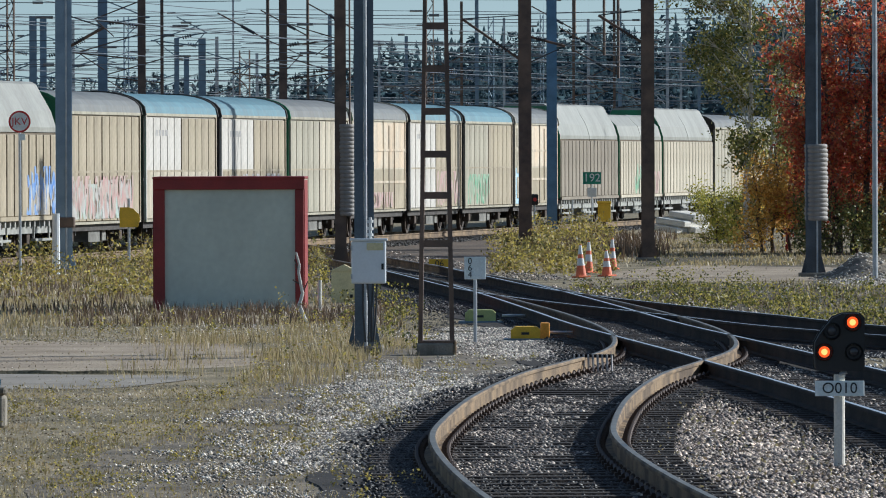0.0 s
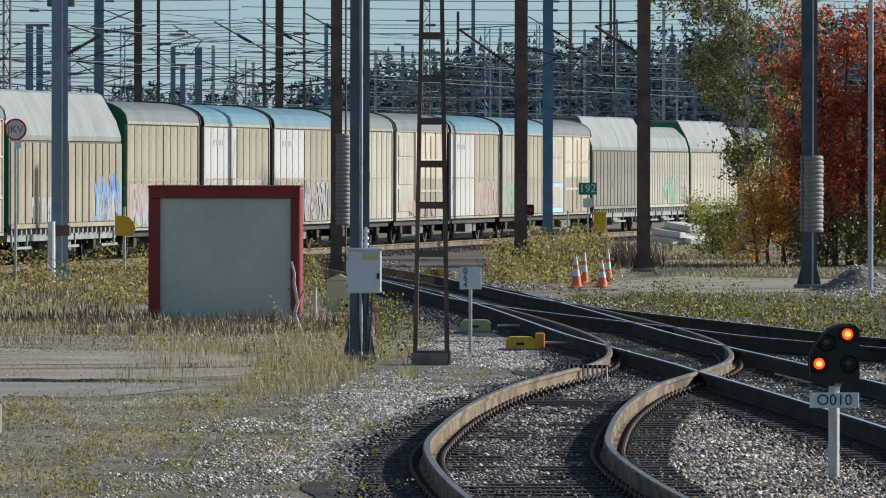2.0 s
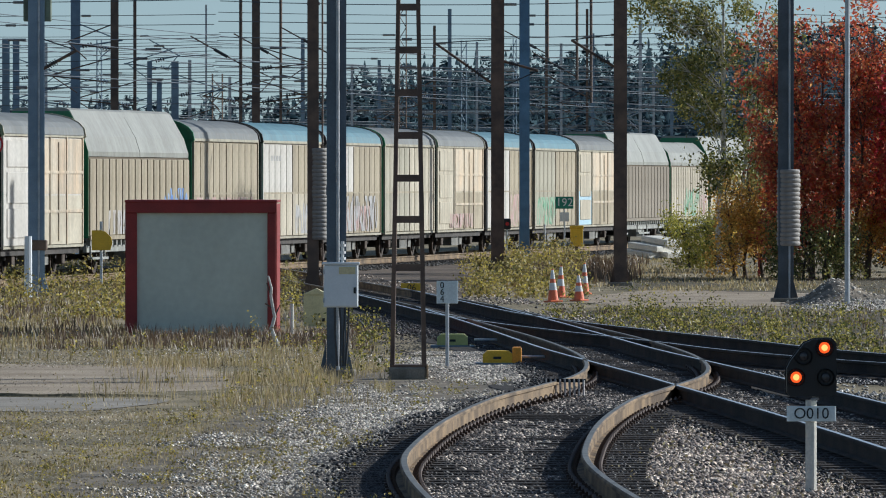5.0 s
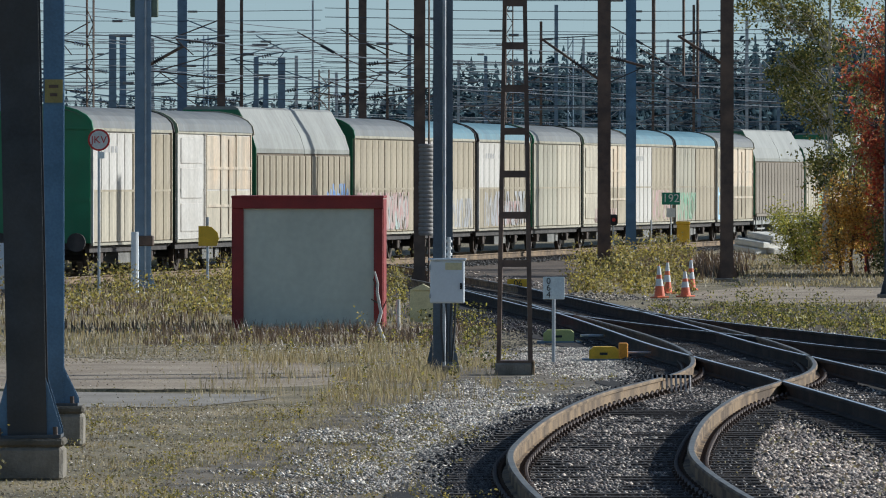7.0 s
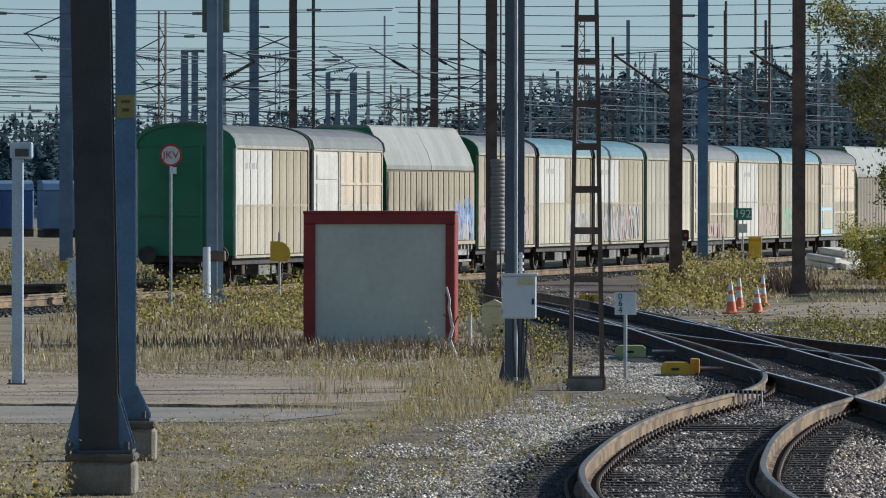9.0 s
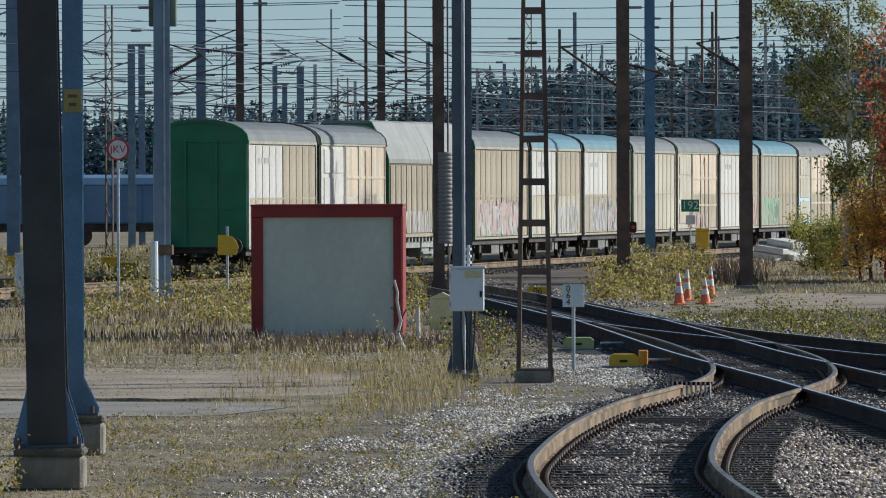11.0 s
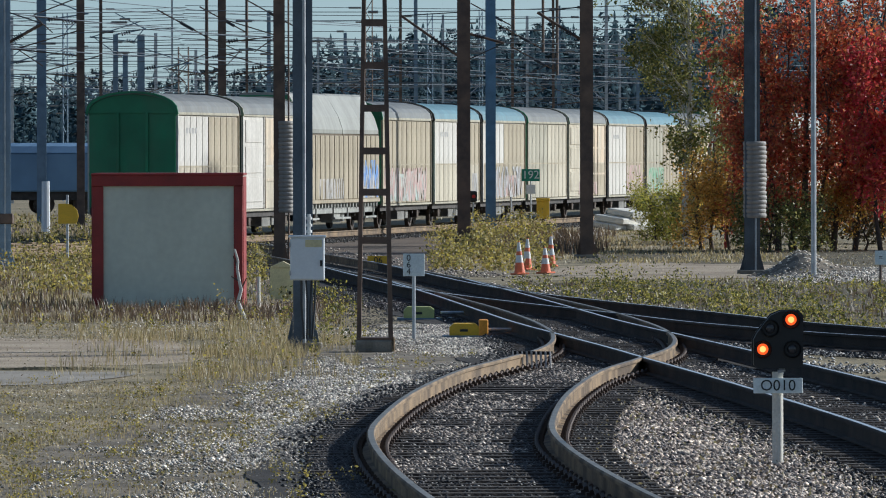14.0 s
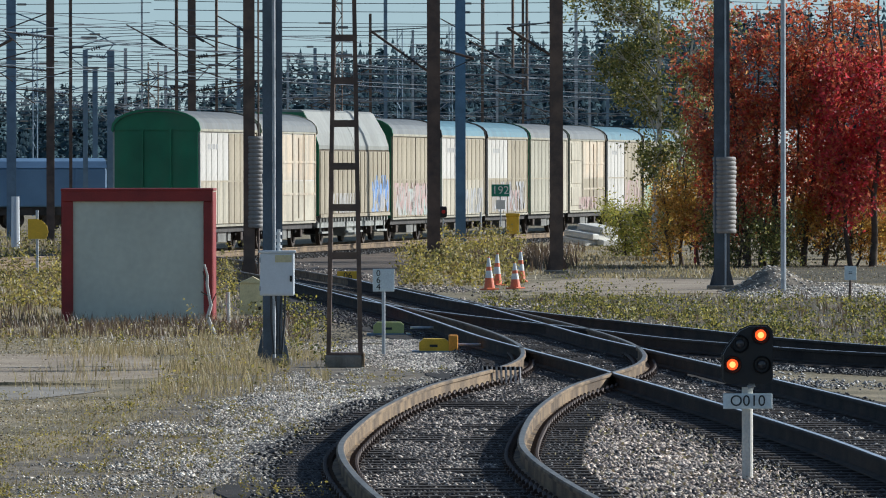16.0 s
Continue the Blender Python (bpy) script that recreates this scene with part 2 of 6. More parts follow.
M["sign_red"] = mat("sign_red", (0.6, 0.03, 0.025), None, 5, 0.5, bump=0)
M["lens_dark"] = mat("lens_dark", (0.05, 0.05, 0.055), None, 5, 0.15, bump=0)
M["lamp_lit"] = glow("lamp_lit", (1.0, 0.1, 0.015), 1.3)
M["lamp_core"] = glow("lamp_core", (1.0, 0.4, 0.1), 2.0)
M["cable"] = mat("cable", (0.05, 0.055, 0.06), None, 5, 0.6)
M["wire"] = mat("wire", (0.13, 0.15, 0.17), (0.08, 0.09, 0.11), 2, 0.6, 0.0, bump=0)
M["bark"] = mat("bark", (0.12, 0.09, 0.07), (0.06, 0.045, 0.035), 5, 0.9, bump=0.5)
M["birch_bark"] = mat("birch_bark", (0.6, 0.57, 0.52), (0.12, 0.1, 0.09), 5, 0.8, bump=0.3, spread=(0.3, 0.42))
M["slab"] = mat("slab", (0.78, 0.74, 0.65), (0.66, 0.62, 0.54), 3, 0.85, bump=0.3)
M["litter"] = leaf_mat("litter", [(0.4, 0.31, 0.19), (0.1, 0.075, 0.05), (0.55, 0.48, 0.36), (0.2, 0.15, 0.09), (0.6, 0.5, 0.24), (0.07, 0.06, 0.04)], 0.3)
M["straw"] = leaf_mat("straw", [(0.42, 0.32, 0.17), (0.55, 0.44, 0.25), (0.22, 0.16, 0.08), (0.34, 0.29, 0.12), (0.48, 0.37, 0.2)], 0.45)
M["weed"] = leaf_mat("weed", [(0.62, 0.48, 0.09), (0.2, 0.17, 0.05), (0.7, 0.56, 0.14), (0.07, 0.085, 0.025), (0.3, 0.2, 0.08), (0.45, 0.36, 0.12), (0.12, 0.12, 0.035), (0.5, 0.42, 0.22)], 0.5)
M["heath"] = leaf_mat("heath", [(0.13, 0.085, 0.055), (0.2, 0.13, 0.08), (0.07, 0.05, 0.035), (0.28, 0.2, 0.12), (0.12, 0.07, 0.05)], 0.25)
M["red_leaf"] = leaf_mat("red_leaf", [(0.7, 0.08, 0.06), (0.84, 0.27, 0.09), (0.25, 0.04, 0.035), (0.84, 0.46, 0.17), (0.52, 0.1, 0.065), (0.34, 0.17, 0.08), (0.72, 0.12, 0.07), (0.2, 0.06, 0.04)], 0.52)
M["crimson_leaf"] = leaf_mat("crimson_leaf", [(0.6, 0.045, 0.08), (0.75, 0.09, 0.085), (0.32, 0.03, 0.05), (0.7, 0.17, 0.08), (0.42, 0.14, 0.08)], 0.55)
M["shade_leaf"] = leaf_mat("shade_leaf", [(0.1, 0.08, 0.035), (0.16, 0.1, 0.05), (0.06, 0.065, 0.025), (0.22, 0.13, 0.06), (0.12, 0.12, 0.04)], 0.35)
M["weed_dark"] = leaf_mat("weed_dark", [(0.5, 0.42, 0.08), (0.1, 0.12, 0.03), (0.05, 0.065, 0.02), (0.62, 0.5, 0.12), (0.13, 0.13, 0.035), (0.09, 0.065, 0.035)], 0.5)
M["orange_leaf"] = leaf_mat("orange_leaf", [(0.78, 0.42, 0.07), (0.35, 0.16, 0.04), (0.85, 0.55, 0.12), (0.2, 0.16, 0.05), (0.65, 0.35, 0.08), (0.7, 0.5, 0.12)], 0.6)
M["birch_leaf"] = leaf_mat("birch_leaf", [(0.08, 0.11, 0.028), (0.14, 0.165, 0.042), (0.42, 0.35, 0.09), (0.04, 0.06, 0.02), (0.19, 0.2, 0.055), (0.55, 0.47, 0.17), (0.08, 0.11, 0.03)], 0.5)
M["bush_leaf"] = leaf_mat("bush_leaf", [(0.5, 0.42, 0.07), (0.18, 0.22, 0.05), (0.6, 0.5, 0.1), (0.26, 0.28, 0.06)], 0.55)
# blue cast of the distance haze is mixed into the spruce colour
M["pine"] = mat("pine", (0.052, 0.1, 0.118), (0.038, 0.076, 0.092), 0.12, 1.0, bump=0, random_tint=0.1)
M["blue_paint"] = mat("blue_paint", (0.06, 0.14, 0.34), (0.04, 0.1, 0.25), 0.8, 0.5, bump=0)
M["grey_blue"] = mat("grey_blue", (0.17, 0.29, 0.44), (0.12, 0.21, 0.33), 0.5, 0.6, bump=0)
M["lane"] = mat("lane", (0.34, 0.3, 0.25), (0.24, 0.21, 0.17), 0.8, 0.9, bump=0.4, fine=30, grain=0.15)


# ---- mesh helpers ----
def finish(bm, name, material, parent=None, label="", smooth=False):
    me = bpy.data.meshes.new(name)
    if smooth:
        for f in bm.faces:
            f.smooth = True
    bm.to_mesh(me)
    bm.free()
    for m in (material if isinstance(material, (list, tuple)) else [material]):
        me.materials.append(M[m])
    ob = new(name, me)
    if parent is not None:
        ob.parent = parent
    if label:
        ob["label"] = label
    return ob


def part(name, bm, material, parent, label="", smooth=False):
    return finish(bm, name, material, parent, label, smooth)


def box(bm, x0, x1, y0, y1, z0, z1, mi=0, bevel=0.0):
    vs = [bm.verts.new(p) for p in ((x0, y0, z0), (x1, y0, z0), (x1, y1, z0), (x0, y1, z0),
                                    (x0, y0, z1), (x1, y0, z1), (x1, y1, z1), (x0, y1, z1))]
    fs = [bm.faces.new([vs[i] for i in q]) for q in ((3, 2, 1, 0), (4, 5, 6, 7), (0, 1, 5, 4), (1, 2, 6, 5), (2, 3, 7, 6), (3, 0, 4, 7))]
    for f in fs:
        f.material_index = mi
    if bevel:
        bmesh.ops.bevel(bm, geom=list({e for f in fs for e in f.edges}), offset=bevel, segments=1, affect="EDGES")
    return bm


def boxes(*rows, bevel=0.0):
    bm = bmesh.new()
    for r in rows:
        box(bm, *r, bevel=bevel)
    return bm


def tube(bm, a, b, r0, r1=None, seg=8, cap=True):
    """A tapered round bar from a to b."""
    a, b = Vector(a), Vector(b)
    r1 = r0 if r1 is None else r1
    q = (b - a).to_track_quat("Z", "Y")
    rings = []
    for p, r in ((a, r0), (b, r1)):
        rings.append([bm.verts.new(p + q @ Vector((r * math.cos(2 * math.pi * i / seg), r * math.sin(2 * math.pi * i / seg), 0))) for i in range(seg)])
    for i in range(seg):
        j = (i + 1) % seg
        bm.faces.new((rings[0][i], rings[0][j], rings[1][j], rings[1][i]))
    if cap:
        bm.faces.new(rings[0][::-1])
        bm.faces.new(rings[1])
    return bm


def prism(profile, y0, y1):
    """A profile in x and z drawn out along y."""
    bm = bmesh.new()
    a = [bm.verts.new((x, y0, z)) for x, z in profile]
    b = [bm.verts.new((x, y1, z)) for x, z in profile]
    n = len(profile)
    bm.faces.new(a)
    bm.faces.new(b[::-1])
    for i in range(n):
        j = (i + 1) % n
        bm.faces.new((a[j], a[i], b[i], b[j]))
    bmesh.ops.recalc_face_normals(bm, faces=bm.faces)
    return bm


def h_beam(bm, x, y, z0, z1, w, d, t=0.02):
    """An upright H section: flanges across x, web between them along y, in one closed profile."""
    a, b, c = w / 2, d / 2, t / 2
    prof = ((-a, -b), (a, -b), (a, -b + t), (c, -b + t), (c, b - t), (a, b - t), (a, b), (-a, b), (-a, b - t), (-c, b - t), (-c, -b + t), (-a, -b + t))
    lo = [bm.verts.new((x + p, y + q, z0)) for p, q in prof]
    hi = [bm.verts.new((x + p, y + q, z1)) for p, q in prof]
    for i in range(12):
        j = (i + 1) % 12
        bm.faces.new((lo[i], lo[j], hi[j], hi[i]))
    for s in (hi, lo):
        for q in ((0, 1, 2, 3, 10, 11), (3, 4, 9, 10), (4, 5, 6, 7, 8, 9)):
            f = [s[k] for k in q]
            bm.faces.new(f if s is hi else f[::-1])
    return bm


def raw(name, verts, faces, materials, smooth=False):
    me = bpy.data.meshes.new(name)
    me.from_pydata(verts, [], faces)
    for m in (materials if isinstance(materials, (list, tuple)) else [materials]):
        me.materials.append(M[m])
    me.update()
    return new(name, me)


def empty(name, x=0.0, y=0.0, z=0.0, rz=0.0):
    e = new(name)
    e.empty_display_size = 0.3
    e.matrix_basis = pose(x, y, z, 0, 0, rz)
    return e


def text(name, body, size, x, y, z, material, parent, rz=0.0, label=""):
    """Letters standing upright, facing -y."""
    cu = bpy.data.curves.new(name, "FONT")
    cu.body, cu.size, cu.align_x, cu.align_y, cu.extrude, cu.space_line = body, size, "CENTER", "CENTER", 0.002, 0.8
    ob = bpy.data.objects.new(name, cu)
    scene.collection.objects.link(ob)
    bpy.context.view_layer.update()
    me = bpy.data.meshes.new_from_object(ob.evaluated_get(bpy.context.evaluated_depsgraph_get()))
    bpy.data.objects.remove(ob)
    me.materials.clear()
    me.materials.append(M[material])
    t = new(name, me)
    t.parent = parent
    t.matrix_basis = pose(x, y, z, 90, 0, rz)
    if label:
        t["label"] = label
    return t


# ---- ground ----
def spline(pts, step=0.6):
    """Catmull-Rom through points in plan, resampled to even steps; gives points and headings."""
    p = np.array(pts, float)
    p = np.vstack([2 * p[0] - p[1], p, 2 * p[-1] - p[-2]])
    out = []
    for i in range(1, len(p) - 2):
        for t in np.linspace(0, 1, 24, endpoint=False):
            a, b, c, d = p[i - 1:i + 3]
            out.append(0.5 * (2 * b + (c - a) * t + (2 * a - 5 * b + 4 * c - d) * t * t + (3 * b - a - 3 * c + d) * t ** 3))
    out.append(p[-2])
    out = np.array(out)
    s = np.concatenate([[0], np.cumsum(np.hypot(*np.diff(out, axis=0).T))])
    n = max(2, int(s[-1] / step))
    u = np.linspace(0, s[-1], n)
    xy = np.stack([np.interp(u, s, out[:, 0]), np.interp(u, s, out[:, 1])], 1)
    h = np.gradient(xy, axis=0)
    h /= np.linalg.norm(h, axis=1)[:, None]
    return xy, h


def ground_height(x, y):
    return 0.05 * noise.noise((x * 0.25, y * 0.1, 0.3))


def build_ground():
    xs = sorted(set([-3000, -900, -300, -120, -60, -40] + [i * 0.5 for i in range(-60, 61)] + [40, 60, 120, 300, 900, 3000]))
    ys = [-400, -60, 0, 20, 40] + [40 + 1.5 * i for i in range(1, 130)] + [260, 300, 360, 450, 600, 800, 1200, 2000, 3200]
    vs = []
    for y in ys:
        for x in xs:
            near = 1.0 if (abs(x) < 29 and 45 < y < 230) else 0.0
            vs.append((x, y, -0.05 + near * min(0.0, ground_height(x, y) * 0.15)))
    w = len(xs)
    fs = [(j * w + i, j * w + i + 1, (j + 1) * w + i + 1, (j + 1) * w + i) for j in range(len(ys) - 1) for i in range(w - 1)]
    g = raw("ground", vs, fs, "earth")
    return tagged(g, "dry autumn earth with thin grass and weeds", "ground", kind="structure")


def strip(name, pts, half, z, material, label, wob=0.3, edge=0.15):
    """A bed of given half width along a line, its sides falling to the ground."""
    xy, h = spline(pts, 1.0)
    vs, fs = [], []
    for i, (p, t) in enumerate(zip(xy, h)):
        nx, ny = t[1], -t[0]
        a = half + wob * noise.noise((i * 0.3, half, 1.0))
        b = half + wob * noise.noise((i * 0.3, half, 5.0))
        for o, zz in ((-a - edge, -0.16), (-a, z), (-a * 0.4, z + 0.006), (b * 0.4, z + 0.006), (b, z), (b + edge, -0.16)):
            vs.append((p[0] + nx * o, p[1] + ny * o, zz))
    for i in range(len(xy) - 1):
        for k in range(5):
            fs.append((i * 6 + k, i * 6 + k + 1, i * 6 + 7 + k, i * 6 + 6 + k))
    return tagged(raw(name, vs, fs, material), label, "track bed", kind="structure")


# centre lines of the tracks in plan
GAUGE = 0.762
TRACK_A = [(1.55, 46), (1.07, 53.7), (0.79, 59.9), (0.67, 65.4), (0.76, 70), (1.06, 77), (1.58, 84.6), (2.12, 89.5), (2.66, 94.5), (2.93, 100), (2.94, 107),
           (2.57, 117.6), (1.76, 132), (0.82, 147), (-0.34, 163), (-1.7, 180), (-3.2, 198), (-4.25, 211), (-4.9, 219)]
TRACK_B = [(5.5, 46), (5.22, 56), (4.95, 65.7), (4.74, 71), (4.3, 80), (3.75, 89.9), (3.5, 94.5), (3.05, 101.7), (2.55, 110), (2.1, 120), (1.6, 131), (1.1, 141), (0.7, 149)]
TRACK_C = [(17.5, 84), (12.0, 91), (7.6, 99), (5.35, 107.5), (4.16, 115.5), (2.84, 124.4), (1.84, 132), (1.0, 140.5), (0.0, 156), (-1.0, 172)]
# the train's line: its side follows a gentle right-hand curve
def side_x(y):
    v = (y - 240) / 60
    return 0.0035 * v ** 3 + 0.2186 * v * v + 9.9444 * v - 0.9651


WAGON_HALF = 1.2
TRAIN_LINE = []
for yy in np.arange(95, 426, 5.0):
    sl = (side_x(yy + 0.5) - side_x(yy - 0.5))
    k = WAGON_HALF / math.hypot(1, sl)
    TRAIN_LINE.append((side_x(yy) - k, yy + k * sl))

RAIL_PROFILE = ((-0.024, 0.18), (-0.036, 0.168), (-0.036, 0.145), (-0.01, 0.135), (-0.01, 0.035), (-0.07, 0.022), (-0.07, 0.008),
                (0.07, 0.008), (0.07, 0.022), (0.01, 0.035), (0.01, 0.135), (0.036, 0.145), (0.036, 0.168), (0.024, 0.18))


def build_rail(name, xy, h, off, parent, side="rail_side", top="rail_top_sheen"):
    vs, fs, n = [], [], len(RAIL_PROFILE)
    for p, t in zip(xy, h):
        for o, z in RAIL_PROFILE:
            vs.append((p[0] + t[1] * (off + o), p[1] - t[0] * (off + o), z))
    for i in range(len(xy) - 1):
        for k in range(n):
            fs.append((i * n + k, i * n + (k + 1) % n, (i + 1) * n + (k + 1) % n, (i + 1) * n + k))
    ob = raw(name, vs, fs, [side, top])
    for i, f in enumerate(ob.data.polygons):
        if i % n == n - 1:
            f.material_index = 1
    ob.parent = parent
    ob["label"] = "steel rail, polished head and rusty web"
    return ob


def build_track(name, pts, label, near, sleepers=True, skip=None, side="rail_side"):
    e = tagged(empty(name), label, "railway track", kind="structure")
    xy, h = spline(pts, 0.6)
    for off in (-GAUGE, GAUGE):
        build_rail("rail", xy, h, off, e, side, "rail_top_sheen" if side == "rail_oily_shaded" else "rail_worn")
    if not sleepers:
        return e
    wood = bpy.data.meshes.new("sleeper")
    bm = boxes((-1.3, 1.3, -0.12, 0.12, -0.12, 0.0), bevel=0.015)
    bm.to_mesh(wood)
    bm.free()
    wood.materials.append(M["sleeper"])
    clip = bpy.data.meshes.new("rail_clip")
    bm = bmesh.new()
    for s in (-1, 1):
        box(bm, s * 0.12 - 0.045, s * 0.12 + 0.045, -0.06, 0.06, 0.0, 0.028)
        tube(bm, (s * 0.13, -0.07, 0.035), (s * 0.13, 0.07, 0.06), 0.018, seg=6)
        tube(bm, (s * 0.09, 0.07, 0.03), (s * 0.09, -0.06, 0.055), 0.018, seg=6)
    bm.to_mesh(clip)
    bm.free()
    clip.materials.append(M["clip"])
    for i, (p, t) in enumerate(zip(xy, h)):
        if not near[0] < p[1] < near[1] or (skip and skip(p)):
            continue
        s = new("sleeper", wood)
        s.parent = e
        ang = math.degrees(math.atan2(-t[0], t[1]))
        s.matrix_basis = pose(p[0], p[1], 0.006 + 0.004 * math.sin(i * 7.3), 0, 0, ang + 1.2 * math.sin(i * 3.1))
        if p[1] < 115 and side == "rail_side":
            for off in (-GAUGE, GAUGE):
                c = new("rail_clip", clip)
                c.parent = e
                c.matrix_basis = pose(p[0] + t[1] * off, p[1] - t[0] * off, 0.006, 0, 0, ang)
    return e


# ---- train ----
def arc_roof(w, z0, z1, n=12):
    """Upper half of the roof profile, from one eave to the other."""
    out = []
    for i in range(n + 1):
        a = math.pi * i / n
        out.append((w * math.cos(a), z0 + (z1 - z0) * math.sin(a) ** 0.8))
    return out


def under_gear(e, length, hood=False):
    half = length / 2
    bm = boxes((-1.0, 1.0, -half + 0.5, half - 0.5, 0.62, 0.78), (-1.12, -1.02, -half + 0.5, half - 0.5, 0.56, 0.76),
               (1.02, 1.12, -half + 0.5, half - 0.5, 0.56, 0.76))
    part("underframe", bm, "hood_gear" if hood else "under", e)
    gear = boxes((0.7, 1.05, -0.9, 0.5, 0.28, 0.6), (-1.05, -0.7, -0.9, 0.5, 0.28, 0.6), (0.85, 1.0, 1.0, 1.5, 0.3, 0.58))
    tube(gear, (-0.6, 1.2, 0.45), (0.6, 1.2, 0.45), 0.16)
    part("brake_gear", gear, "hood_gear" if hood else "under_grey", e)
    base = half * 0.58
    for y in (-base, base):
        for x in (-GAUGE, GAUGE):
            bm = bmesh.new()
            tube(bm, (x - 0.06, y, 0.43), (x + 0.06, y, 0.43), 0.42, seg=24)
            tube(bm, (x - 0.09 if x < 0 else x + 0.06, y, 0.43), (x - 0.06 if x < 0 else x + 0.09, y, 0.43), 0.3, seg=20)
            part("wheel", bm, "wheel", e, smooth=False)
        bm = bmesh.new()
        tube(bm, (-0.7, y, 0.43), (0.7, y, 0.43), 0.07)
        part("axle", bm, "under", e)
        for s in (-1, 1):
            part("axle_box", boxes((s * 0.98 - 0.1, s * 0.98 + 0.1, y - 0.16, y + 0.16, 0.3, 0.55), bevel=0.02), "wheel", e)
            prof = [(y - 0.66, 0.64), (y - 0.66, 0.6), (y - 0.25, 0.56), (y + 0.25, 0.56), (y + 0.66, 0.6), (y + 0.66, 0.64), (y, 0.7)]
            bm = prism(prof, -0.05, 0.05)
            bmesh.ops.rotate(bm, cent=(0, 0, 0), matrix=Matrix.Rotation(math.pi / 2, 3, "Z"), verts=bm.verts)
            bmesh.ops.translate(bm, vec=(s * 0.98, 0, 0), verts=bm.verts)
            part("leaf_spring", bm, "under_grey", e)
            for k in (-0.7, 0.62):
                part("spring_hanger", boxes((s * 0.98 - 0.04, s * 0.98 + 0.04, y + k, y + k + 0.08, 0.45, 0.74)), "under", e)
    for sy_ in (-1, 1):
        for x in (-0.9, 0.9):
            bm = bmesh.new()
            tube(bm, (x, sy_ * (half - 0.5), 0.8), (x, sy_ * (half - 0.08), 0.8), 0.09)
            tube(bm, (x, sy_ * (half - 0.09), 0.8), (x, sy_ * (half - 0.03), 0.8), 0.22, seg=16)
            part("buffer", bm, "under", e)


def graffiti(e, x, y0, y1, z0, z1, material, seed):
    """Sprayed strokes on the wagon's side: overlapping bent bands a few millimetres proud."""
    rnd = random.Random(seed)
    bm = bmesh.new()
    n = max(3, int((y1 - y0) / 0.3))
    for k in range(n):
        y = y0 + (y1 - y0) * (k + 0.5) / n
        zc, r, w = rnd.uniform(z0 + 0.2, z1 - 0.2), rnd.uniform(0.16, 0.34), rnd.uniform(0.05, 0.14)
        a0, span = rnd.uniform(0, 6.28), rnd.uniform(2.5, 5.5)
        prev = None
        lift = 0.001 * k
        for i in range(11):
            a = a0 + span * i / 10
            ring = []
            for rr in (r - w, r + w):
                zz = min(max(zc + rr * math.sin(a) * 1.7, z0), z1)
                ring.append(bm.verts.new((x + lift, y + rr * 0.75 * math.cos(a), zz)))
            if prev:
                bm.faces.new((prev[0], prev[1], ring[1], ring[0]))
            prev = ring
    return tagged(part("graffiti", bm, material, e, "sprayed graffiti"), kind="stuff")


BOARDS = {}


